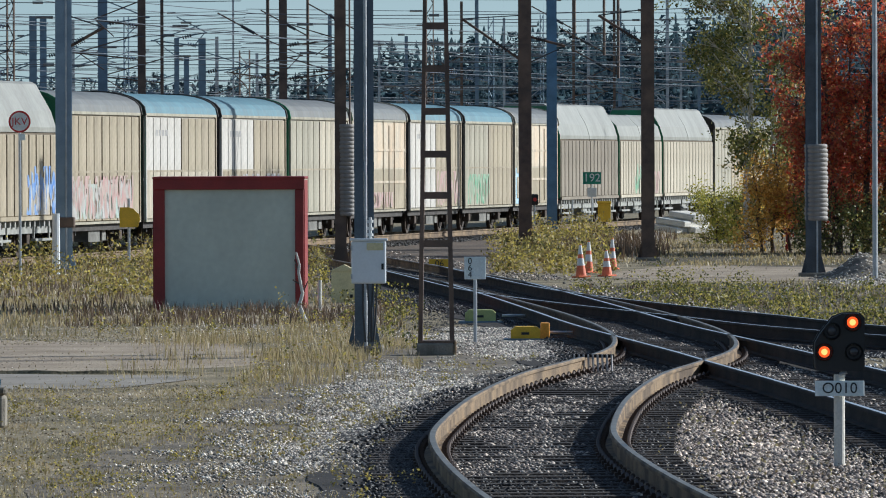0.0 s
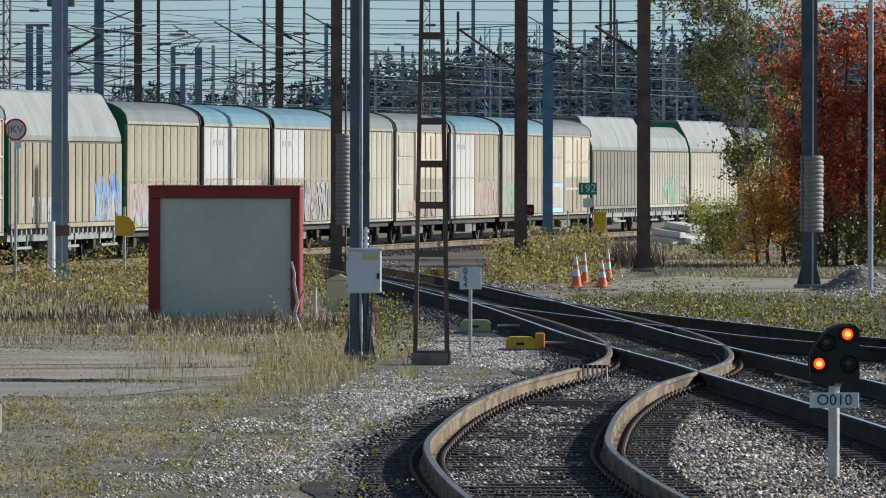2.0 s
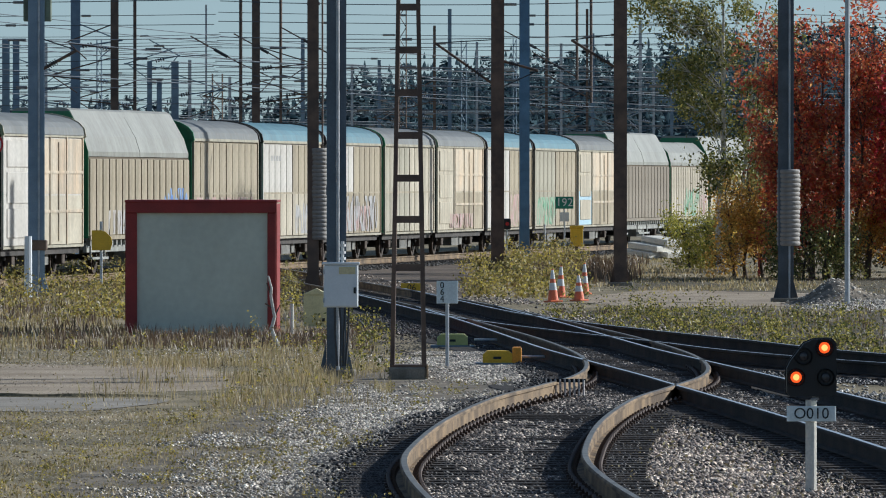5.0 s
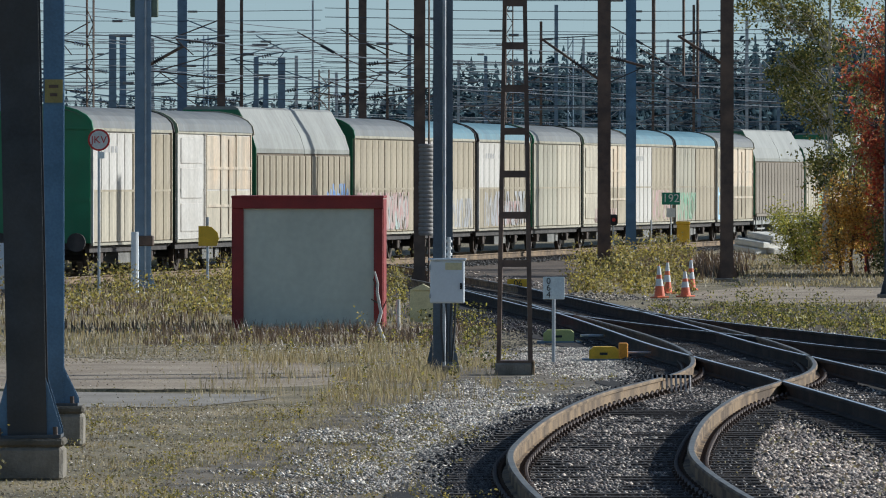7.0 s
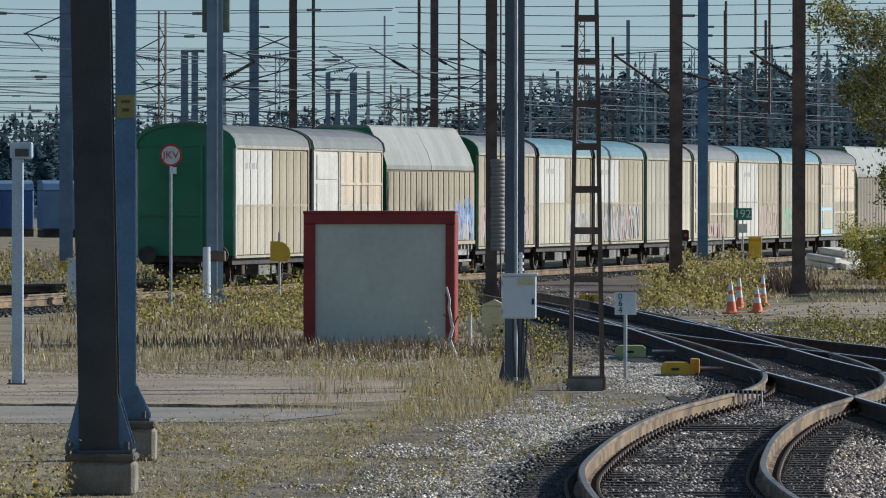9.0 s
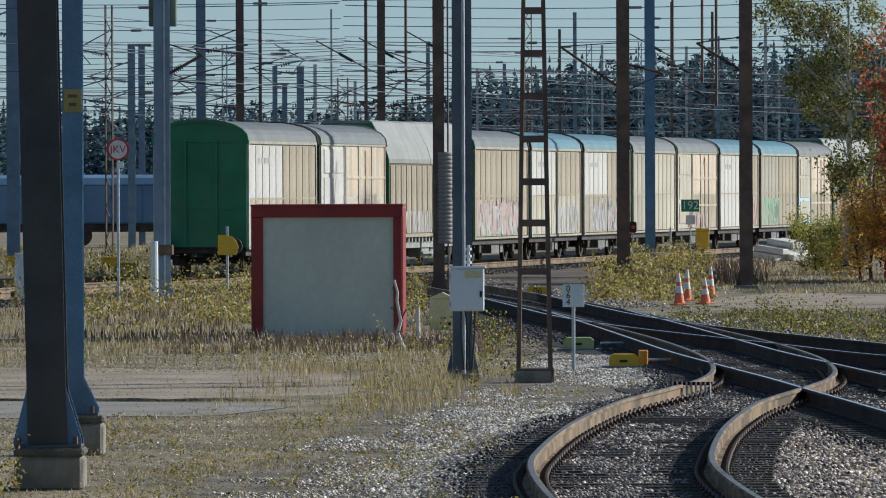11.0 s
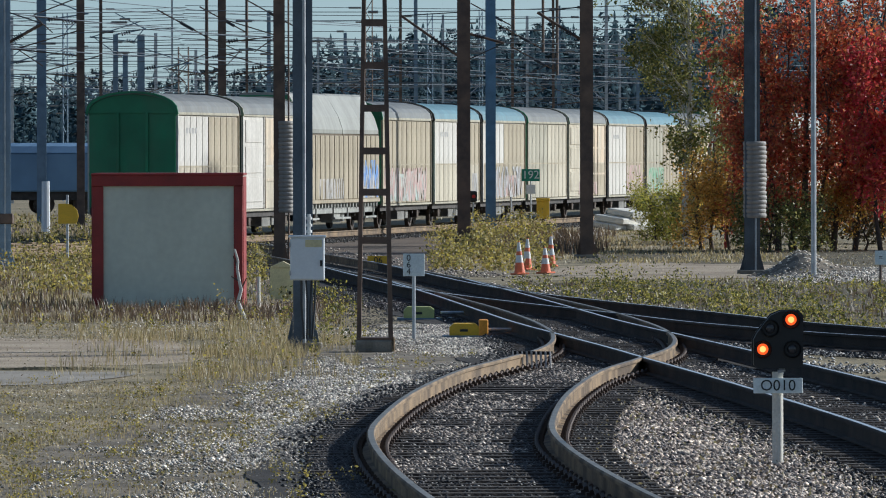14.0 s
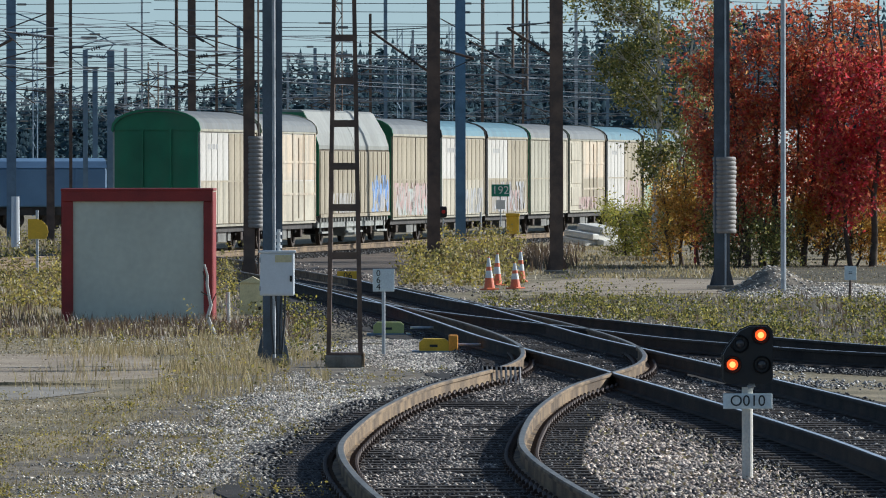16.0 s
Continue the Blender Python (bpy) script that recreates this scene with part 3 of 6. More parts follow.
def curved_wagon(length, style, roof, paints, label, end="under", graf=None):
    """A two-axle covered wagon with an arched roof. style: planks or ribs."""
    e = empty("covered_wagon")
    half, w, z0, ze, zt = length / 2 - 0.35, WAGON_HALF - 0.02, 0.78, 3.48, 4.0
    bm = boxes((-w, w, -half, half, z0, ze), bevel=0.02)
    part("body", bm, paints[0], e)
    # doors and posts on both sides
    split = 0.0 if style == "planks" else -half + 0.74 * half
    for s in (1, -1):
        for k, (a, b, m) in enumerate(((-half + 0.12, split - 0.04, paints[0]), (split + 0.04, half - 0.12, paints[1]))):
            for za, zb, low in ((z0 + 0.02, 1.98, True), (2.02, ze - 0.12, False)):
                mm = paints[2 + k] if low else m
                lo, hi = (w + 0.003, w + 0.012) if s > 0 else (-w - 0.012, -w - 0.003)
                door = part("door_panel", boxes((lo, hi, a, b, za, zb)), "groove" if style == "planks" and s > 0 else mm, e)
                if style == "planks" and s > 0:
                    n = 5
                    wide = (b - a) / n
                    key = (round(wide, 3), round(zb - za, 3), mm)
                    if key not in BOARDS:
                        me = bpy.data.meshes.new("board")
                        bmb = boxes((0.0, 0.024, 0.046, wide - 0.046, 0.0, zb - za), bevel=0.006)
                        bmb.to_mesh(me)
                        bmb.free()
                        me.materials.append(M[mm])
                        BOARDS[key] = me
                    for i in range(n):
                        o = new("board", BOARDS[key])
                        o.parent = door
                        o.matrix_basis = pose(hi + 0.001, a + wide * i, za)
        xo, xi = (w + (0.06 if style == "planks" else 0.04), w + 0.003)
        lo, hi = (xi, xo) if s > 0 else (-xo, -xi)
        if style == "ribs":
            bay = (half - split) / 3
            for y in (-half + 0.06, split - 0.1, split + 0.12, split + bay, split + 2 * bay, half - 0.06):
                part("rib", boxes((lo, hi, y - 0.04, y + 0.04, z0, ze - 0.06)), paints[0] if y < split else paints[1], e)
            for z in (1.6, 2.55):
                part("rib", boxes((lo, hi - 0.004 if s > 0 else hi, split + 0.16, half - 0.1, z - 0.035, z + 0.035)), paints[1], e)
            for za, zb in ((0.98, 1.68), (1.8, 2.55), (2.66, 3.3)):
                xa, xb = (w + 0.013, w + 0.034) if s > 0 else (-w - 0.034, -w - 0.013)
                panel = boxes((xa, xb, -half + 0.5, split - 0.4, za, zb), bevel=0.015)
                part("pressed_panel", panel, paints[0], e)
            seam = boxes((w + 0.013, w + 0.02, split - 0.055, split + 0.075, z0, ze - 0.07) if s > 0 else (-w - 0.02, -w - 0.013, split - 0.055, split + 0.075, z0, ze - 0.07))
            part("door_seam", seam, "groove", e, "dark gap between two doors")
            for yk in (split + bay * 1.5,):
                lock = bmesh.new()
                tube(lock, (s * (w + 0.03), yk, z0 + 0.1), (s * (w + 0.03), yk, ze - 0.2), 0.018, seg=6)
                part("lock_bar", lock, paints[1], e)
        else:
            for y in (-half + 0.05, half - 0.05):
                part("rib", boxes((lo, hi, y - 0.045, y + 0.045, z0, ze - 0.06)), paints[0] if y < 0 else paints[1], e)
            part("mid_rail", boxes((lo, hi - 0.02 if s > 0 else hi, -half + 0.1, half - 0.1, 1.975, 2.025)), "tan", e)
        if s > 0 and paints[0] == "white_panel" and style == "planks":
            for k in range(4):
                yk = -half * 0.72 + 0.42 * k
                part("stencil_bar", boxes((w + 0.04, w + 0.043, yk, yk + 0.28, 2.9, 3.05)), "stencil", e)
        for za, zb in ((ze - 0.08, ze - 0.01), (z0 - 0.06, z0)):
            part("door_rail", boxes((lo, hi, -half, half, za, zb)), "grey_tan", e)
    for sgn, nm in ((-1, "end_wall"), (1, "end_wall")):
        prof = [(-w, z0), (w, z0)] + arc_roof(w, ze, zt - 0.03)
        y = sgn * half
        bm = prism(prof, min(y, y + sgn * 0.05), max(y, y + sgn * 0.05))
        wall = part(nm, bm, end, e, "dark green end wall" if end == "green" else "")
        for x in (-0.4, 0.4):
            part("end_post", boxes((x - 0.04, x + 0.04, min(y + sgn * 0.051, y + sgn * 0.11), max(y + sgn * 0.051, y + sgn * 0.11), z0, ze)), end, wall)
        for za in (1.75, ze - 0.04):
            part("end_rail", boxes((-w, w, min(y + sgn * 0.051, y + sgn * 0.09), max(y + sgn * 0.051, y + sgn * 0.09), za, za + 0.08)), end, wall)
    outer = arc_roof(w + 0.05, ze - 0.02, zt + 0.0)
    inner = [(x * 0.97, z - 0.05) for x, z in outer[::-1]]
    part("roof", prism(outer + inner, -half - 0.1, half + 0.1), roof, e)
    for y in (-half - 0.13, half + 0.06):
        rim_o = arc_roof(w + 0.09, ze - 0.05, zt + 0.035)
        rim_i = [(x * 0.95, z - 0.06) for x, z in rim_o[::-1]]
        part("roof_rim", prism(rim_o + rim_i, y, y + 0.07), ("green" if end == "green" and y < 0 else "under") if style == "planks" else "grey_tan", e)
    under_gear(e, length)
    if graf:
        for g in graf:
            graffiti(e, w + 0.04, *g)
    return tagged(e, label, "freight wagon", "wagons of the train")


def hood_wagon(length, side, label, low=False, graf=None):
    """A wagon with a telescoping sheet-steel hood: steep flanks, flat top, grooved lower walls."""
    e = empty("hooded_wagon")
    half, w, z0, zs, zt = length / 2 - 0.35, WAGON_HALF, 0.92, 2.95, (3.85 if low else 4.15)
    part("body", boxes((-w + 0.03, w - 0.03, -half, half, z0, zs)), "groove", e)
    top = 0.62
    for k, (a, b) in enumerate(((-half - 0.02, 0.06), (0.0, half + 0.02))):
        o = 0.012 if k else 0.0
        prof = [(-w - o, zs), (w + o, zs), (w + o, zs + 0.12), (w * 0.9 + o, zs + 0.5), (top + 0.1, zt - 0.05), (top, zt + o), (-top, zt + o),
                (-top - 0.1, zt - 0.05), (-w * 0.9 - o, zs + 0.5), (-w - o, zs + 0.12)]
        part("hood", prism(prof, a, b), "hood", e)
        for s in (1, -1):
            n = 8
            lo, hi = (w - 0.02, w + 0.006 + o) if s > 0 else (-w - 0.006 - o, -w + 0.02)
            wall = part("side_wall", boxes((lo, hi, a, b, z0 - 0.04, zs - 0.02)), "groove" if s > 0 else side, e)
            if s < 0:
                continue
            part("sill", boxes((w, w + 0.06, a, b, z0 - 0.05, z0 + 0.05)), side, wall)
            wide = (b - a) / n
            key = (round(wide, 3), "hood", side)
            if key not in BOARDS:
                me = bpy.data.meshes.new("board")
                bmb = boxes((0.0, 0.03, 0.075, wide - 0.075, 0.0, zs - z0 - 0.12), bevel=0.01)
                bmb.to_mesh(me)
                bmb.free()
                me.materials.append(M[side])
                BOARDS[key] = me
            for i in range(n):
                ob = new("board", BOARDS[key])
                ob.parent = wall
                ob.matrix_basis = pose(hi + 0.001, a + wide * i, z0 + 0.06)
    for sgn in (-1, 1):
        y = sgn * half
        prof = [(-w, z0), (w, z0), (w, zs + 0.12), (w * 0.9, zs + 0.5), (top + 0.1, zt - 0.08), (-top - 0.1, zt - 0.08), (-w * 0.9, zs + 0.5), (-w, zs + 0.12)]
        part("end_wall", prism(prof, min(y, y + sgn * 0.06), max(y, y + sgn * 0.06)), "green" if sgn < 0 else "under", e)
    bm = bmesh.new()
    for s in (1, -1):
        for i in range(24):
            y = -half + 0.3 + i * (length - 1.2) / 23
            box(bm, min(s * 1.08, s * 1.2), max(s * 1.08, s * 1.2), y - 0.07, y + 0.07, 0.72, 0.86)
    tagged(part("lashing_bracket", bm, "hood_gear", e), kind="stuff")
    for s in (1, -1):
        for ya, yb in ((-half + 0.4, -half + 2.4), (half - 2.4, half - 0.4), (-1.4, 1.4)):
            part("step_board", boxes((min(s * 1.1, s * 1.22), max(s * 1.1, s * 1.22), ya, yb, 0.38, 0.44)), "hood_gear", e)
            for yk in (ya + 0.1, yb - 0.16):
                part("step_hanger", boxes((min(s * 1.12, s * 1.16), max(s * 1.12, s * 1.16), yk, yk + 0.06, 0.44, 0.72)), "hood_gear", e)
    under_gear(e, length, True)
    if graf:
        for g in graf:
            graffiti(e, w + (0.053 if g[0] > 0 else 0.041), *g)
    return tagged(e, label, "freight wagon", "wagons of the train")


LENGTHS = [9.9, 10.2, 13.8, 10.2, 10.2, 10.2, 10.0, 10.0, 10.3, 10.2, 9.9, 13.9, 11.0, 13.8, 10.2, 10.2]
REAR = [(0.0, 26.24), (1.5, 32.5), (3.5, 40.67), (7.0, 54.54), (11.0, 70.92), (12.5, 77.0), (14.5, 85.05), (16.0, 90.9)]
TRAIN = []


def build_train():
    def cw(i, *a, **k):
        TRAIN.append((curved_wagon(LENGTHS[i], *a, **k), i))

    def hw(i, *a, **k):
        TRAIN.append((hood_wagon(LENGTHS[i], *a, **k), i))
    cw(0, "planks", "roof_grey", ("white_panel", "tan", "cream", "tan"), "last covered wagon, cream boards, grey roof, green end wall", end="green")
    cw(1, "ribs", "roof_grey", ("white_panel", "peach", "white_panel", "cream"), "covered wagon with cream ribbed sheet sides", end="under")
    hw(2, "tan", "hooded wagon, pale grey hood, tan grooved sides, blue graffiti", graf=[(3.0, 6.2, 1.0, 2.15, "graf_blue", 3), (3.2, 6.0, 1.0, 1.7, "graf_pale", 13), (-4.2, -0.2, 1.0, 1.6, "graf_pale", 4)])
    cw(3, "planks", "roof_grey", ("tan", "tan", "tan", "tan"), "covered wagon with tan boards and pink graffiti", end="green",
       graf=[(-4.2, 3.6, 0.85, 1.9, "graf_pink", 5), (-3.5, 2.6, 0.85, 1.7, "graf_mint", 6), (-4.0, 3.4, 0.85, 1.8, "graf_pale", 26)])
    cw(4, "planks", "roof_blue", ("white_panel", "tan", "cream", "cream"), "covered wagon with one white and one tan door, blue-grey roof", graf=[(0.5, 4.2, 0.85, 1.7, "graf_grey", 7)])
    cw(5, "planks", "roof_blue", ("white_panel", "tan", "tan", "tan"), "covered wagon with white and tan doors, graffiti, blue-grey roof", graf=[(-4.0, 4.0, 0.85, 1.9, "graf_grey", 8), (-2, 3, 0.9, 1.6, "graf_pink", 9)])
    cw(6, "planks", "roof_grey", ("grey_tan", "cream", "grey_tan", "cream"), "covered wagon with grey-tan boards and green end wall", end="green")
    cw(7, "ribs", "roof_grey", ("cream", "peach", "cream", "tan"), "covered wagon with cream ribbed sheet sides", graf=[(-2, 2.5, 0.85, 1.3, "graf_pink", 17)])
    cw(8, "planks", "roof_blue", ("white_panel", "tan", "white_panel", "tan"), "covered wagon with white and tan doors, pink graffiti", graf=[(0.3, 4.4, 0.85, 1.9, "graf_pink", 10)])
    cw(9, "planks", "roof_blue", ("grey_tan", "tan", "grey_tan", "tan"), "covered wagon with weathered grey-tan boards", graf=[(-4, 0, 0.85, 1.8, "graf_green", 18)])
    cw(10, "ribs", "roof_grey", ("cream", "peach", "graf_sky", "tan"), "covered wagon, cream ribbed sides with pale blue patches")
    hw(11, "dark_cream", "hooded wagon, grey hood, brown grooved sides")
    hw(12, "cream", "lower hooded wagon with cream sides and green graffiti", low=True, graf=[(-1.5, -0.1, 1.0, 2.1, "graf_green", 11), (0.1, 2.2, 1.0, 2.1, "graf_green", 14), (3, 4.6, 1.0, 1.8, "graf_pink", 12)])
    hw(13, "cream", "hooded wagon, pale grey hood, cream grooved sides")
    cw(14, "planks", "roof_grey", ("grey_tan", "tan", "grey_tan", "tan"), "covered wagon with tan boards")
    cw(15, "planks", "roof_grey", ("tan", "tan", "tan", "tan"), "covered wagon with tan boards")


# arc length along the wagon side's line, counted from 130 m out
_ys = np.linspace(100, 460, 3601)
_xs = np.array([side_x(v) for v in _ys])
_sl = np.concatenate([[0], np.cumsum(np.hypot(np.diff(_ys), np.diff(_xs)))])
_sl -= np.interp(130.0, _ys, _sl)


def on_line(s):
    y = float(np.interp(s, _sl, _ys))
    x = side_x(y)
    sl = side_x(y + 0.5) - side_x(y - 0.5)
    k = WAGON_HALF / math.hypot(1, sl)
    return x - k, y + k * sl, sl


def wagon_rows(i):
    """Where wagon i stands as the train rolls: its middle on the line, turned along it."""
    mid = sum(LENGTHS[:i]) + LENGTHS[i] / 2
    ts, qs = [r[0] for r in REAR], [r[1] for r in REAR]
    rows = []
    for t in ts:
        q = qs[ts.index(t)] + mid
        x, y, sl = on_line(q)
        rows.append((t, pose(x, y, 0.18, 0, 0, -math.degrees(math.atan(sl)))))
    return rows


def motions():
    for ob, i in TRAIN:
        walk(ob, wagon_rows(i))


# ---- masts and poles ----
def plain_mast(name, x, y, w, h, material, label, base=True, wrap=None, stripe=None, double=False):
    e = empty(name, x, y, -0.08)
    bm = bmesh.new()
    if double:
        h_beam(bm, -w * 0.25, 0, 0, h, w * 0.46, w * 0.8)
        h_beam(bm, w * 0.27, 0, 0, h, w * 0.42, w * 0.8)
        for z in np.arange(1.0, h, 1.4):
            box(bm, -w * 0.5, w * 0.5, -w * 0.42, -w * 0.4 - 0.001, z, z + 0.12)
    else:
        h_beam(bm, 0, 0, 0, h, w, w)
    part("column", bm, material, e)
    if base:
        bm = bmesh.new()
        box(bm, -w * 0.95, w * 0.95, -w * 0.95, w * 0.95, -0.05, 0.12, bevel=0.02)
        part("footing", bm, "concrete", e)
        for s in (-1, 1):
            bm = prism([(s * w * 0.5, 0.12), (s * w * 0.8, 0.12), (s * w * 0.5, 0.5)], -0.02, 0.02)
            part("gusset", bm, material, e)
    if wrap:
        n = int((wrap[1] - wrap[0]) / 0.095)
        ring = None
        for i in range(n):
            za = wrap[0] + (wrap[1] - wrap[0]) * i / n
            if ring is None:
                bm = bmesh.new()
                prof = ((0.88, -0.012), (0.98, 0.01), (1.0, 0.045), (0.98, 0.075), (0.88, 0.088))
                rows = [[bm.verts.new((wrap[2] * k * math.cos(a * math.pi / 8), wrap[2] * k * math.sin(a * math.pi / 8), z)) for a in range(16)] for k, z in prof]
                for p, q in zip(rows, rows[1:]):
                    for a in range(16):
                        bm.faces.new((p[a], p[(a + 1) % 16], q[(a + 1) % 16], q[a]))
                ring = part("guard_ring", bm, "guard", e, "ribbed guard ring", smooth=True)
                first = ring
            else:
                first = new("guard_ring", ring.data)
                first.parent = e
            first.matrix_basis = pose(wrap[3] + 0.008 * math.sin(i * 5), 0, za)
    if stripe:
        bm = bmesh.new()
        tube(bm, (stripe[0], -w * 0.55, stripe[1]), (stripe[0], -w * 0.55, stripe[2]), 0.022, seg=6)
        part("conduit", bm, stripe[3] if len(stripe) > 3 else "zinc", e, "pale cable conduit")
    return tagged(e, label, "mast")


def ladder_mast(x, y):
    e = empty("lattice_mast", x, y, -0.06)
    h, b0, b1 = 9.0, 0.205, 0.06
    part("footing", boxes((-0.25, 0.23, -0.3, 0.3, 0.0, 0.17), bevel=0.02), "concrete", e)
    part("footing_side", boxes((0.232, 0.26, -0.31, 0.3, 0.0, 0.2), bevel=0.01), "rail_side", e, "rust-stained end plate")
    part("foot_plate", boxes((-0.23, 0.225, -0.28, 0.28, 0.172, 0.2)), "rust", e)
    for s in (-1, 1):
        for d in (-1, 1):
            bm = bmesh.new()
            a, b = Vector((s * b0, d * 0.2, 0.1)), Vector((s * b1, d * 0.08, h))
            tube(bm, a, b, 0.04, 0.032, seg=4)
            part("leg", bm, "rust", e)
    for z in (1.45, 2.07, 2.6, 3.15, 3.7, 4.25, 4.8, 5.4, 6.0):
        k = b0 + (b1 - b0) * z / h
        bm = boxes((-k - 0.03, k + 0.03, -0.2, -0.17, z - 0.045, z + 0.045))
        part("rung", bm, "rust", e)
    return tagged(e, "rust-brown tapered lattice mast on a concrete footing", "mast")


def shed(x, y, w, h):
    e = empty("equipment_shed", x, y, -0.05)
    d = 3.0
    part("body", boxes((-w / 2 + 0.02, w / 2 - 0.02, 0.02, d, 0.0, h - 0.05), bevel=0.01), "shed_panel", e)
    t, tt = 0.185, 0.2
    part("corner_post", boxes((-w / 2, -w / 2 + t, -0.03, 0.06, 0, h - tt), bevel=0.008), "red_trim", e)
    part("corner_post", boxes((w / 2 - t * 0.8, w / 2, -0.03, 0.06, 0, h - tt), bevel=0.008), "red_trim", e)
    part("fascia", boxes((-w / 2 - 0.01, w / 2 + 0.01, -0.05, 0.06, h - tt, h - 0.02), bevel=0.008), "red_trim", e)
    part("roof", boxes((-w / 2 - 0.02, w / 2 + 0.02, -0.06, d + 0.05, h - 0.03, h + 0.015), bevel=0.01), "red_trim", e)
    part("side_trim", boxes((-w / 2 - 0.015, -w / 2 - 0.002, 0.06, d, 0.0, h - 0.05)), "red_trim", e)
    part("side_trim", boxes((w / 2 - 0.019, w / 2 + 0.012, 0.061, d, 0.0, h - 0.05)), "red_trim", e)
    return tagged(e, "low grey-green equipment shed with dark red edge trim", "shed")


# ---- build ----
build_ground()
build_train()
build_track("track_train", TRAIN_LINE, "curving yard track under the freight train", (130, 300), sleepers=True, skip=lambda p: p[1] > 262)
build_track("track_near", TRACK_A, "near diverging track with dark sleepers and rusty rails", (40, 165))
build_track("track_branch", TRACK_B, "branch track leaving through the turnout", (46, 92), side="rail_oily_shaded")
build_track("track_far", TRACK_C, "far track joining the turnout", (80, 118), side="rail_oily_shaded")
TRACK_D = [(-60, 158), (-40, 172), (-24, 186), (-14.5, 198), (-9.4, 208), (-6.2, 219), (-4.0, 230)]
build_track("track_yard", TRACK_D, "yard track joining from the west", (150, 232), skip=lambda p: p[0] < -16)
strip("track_bed_yard", TRACK_D, 1.9, -0.037, "bed", "dark ballast of the yard track")
strip("track_bed_near", TRACK_A, 1.75, -0.035, "bed", "oily dark ballast between the rails")
strip("track_bed_branch", TRACK_B, 1.7, -0.039, "bed", "oily dark ballast of the branch")
strip("track_bed_far", TRACK_C, 1.8, -0.043, "bed", "dark ballast of the far track")
strip("track_bed_train", TRAIN_LINE, 2.3, -0.04, "bed", "rusty ballast under the train")

shed(-3.56, 131.55, 2.50, 2.227)
dark_column = plain_mast("portal_column", -4.15, 66.56, 0.33, 8, "black_steel", "heavy dark steel portal column on a concrete block", base=False)
blue_column = plain_mast("portal_column", -4.44, 75.05, 0.19, 8, "mast_blue", "blue-grey steel portal column on a concrete block", base=False)
plate = part("number_plate", boxes((-0.08, 0.09, -0.125, -0.115, 3.28, 3.5)), "olive", blue_column, "small yellow mast plate")
part("bar", boxes((-0.04, 0.05, -0.13, -0.1255, 3.42, 3.45)), "rust", plate)
part("bar", boxes((-0.03, 0.04, -0.13, -0.1255, 3.34, 3.37)), "rust", plate)
dark_column.matrix_basis = pose(-4.143, 66.56, -0.08, 0, -1.2, 0)
left_mast = plain_mast("catenary_mast", -8.43, 176.06, 0.352, 9, "pale_steel", "pale blue-grey steel catenary mast with a clamp band", stripe=(0.06, 0.1, 9))
part("clamp_band", boxes((-0.24, 0.24, -0.23, 0.23, 1.05, 1.28), bevel=0.02), "rust", left_mast, "dark clamp band")
part("tension_box", boxes((-0.3, 0.32, 0.22, 0.5, 6.15, 6.9), bevel=0.02), "tank_green", left_mast, "grey-green tensioning box")
plain_mast("catenary_mast", -2.37, 183.47, 0.262, 11, "rust", "dark rusty catenary mast with ribbed guard rings", wrap=(1.245, 3.368, 0.21, 0.14), stripe=(0.22, 0.1, 10, "rust"))
plain_mast("signal_mast", -1.03, 103.44, 0.266, 7, "mid_steel", "blue-grey double steel mast carrying a control box", double=True, stripe=(0.02, 0.1, 7))
ladder_mast(-0.09, 101.93)
mast_five = plain_mast("catenary_mast", 2.24, 215.19, 0.354, 11, "rust", "dark brown catenary mast")
plain_mast("catenary_mast", 3.45, 250.00, 0.32, 12, "mast_blue", "blue-painted steel catenary mast")
mast_seven = plain_mast("catenary_mast", 5.02, 193.67, 0.318, 10, "rust", "dark brown catenary mast")
plain_mast("catenary_mast", 7.85, 167.60, 0.323, 9, "dark_steel", "dark steel catenary mast with ribbed guard rings", wrap=(1.233, 2.849, 0.25, 0.06), stripe=(0.07, 0.1, 9))



def bracket(mast, z, dx, dz, tail):
    """A slanted bracket tube with its insulator and a short stay."""
    bm = bmesh.new()
    tube(bm, (0, -0.05, z), (dx, -0.05, z + dz), 0.035, seg=8)
    arm = part("bracket_arm", bm, "rust", mast)
    bm = bmesh.new()
    for k in range(5):
        f = 0.28 + 0.05 * k
        tube(bm, (dx * f, -0.05, z + dz * f), (dx * (f + 0.02), -0.05, z + dz * (f + 0.02)), 0.075, seg=10)
    part("insulator", bm, "cable", arm, "dark ribbed insulator")
    bm = bmesh.new()
    tube(bm, (0, -0.05, z + tail), (dx, -0.05, z + dz), 0.016, seg=6)
    part("stay", bm, "cable", arm)


bracket(mast_five, 5.15, -1.7, 1.2, 1.3)
bracket(mast_five, 5.9, 1.1, -0.3, -0.8)
bracket(mast_seven, 5.3, -1.2, 0.75, 0.9)
bracket(left_mast, 5.0, 0.9, 0.5, 0.8)


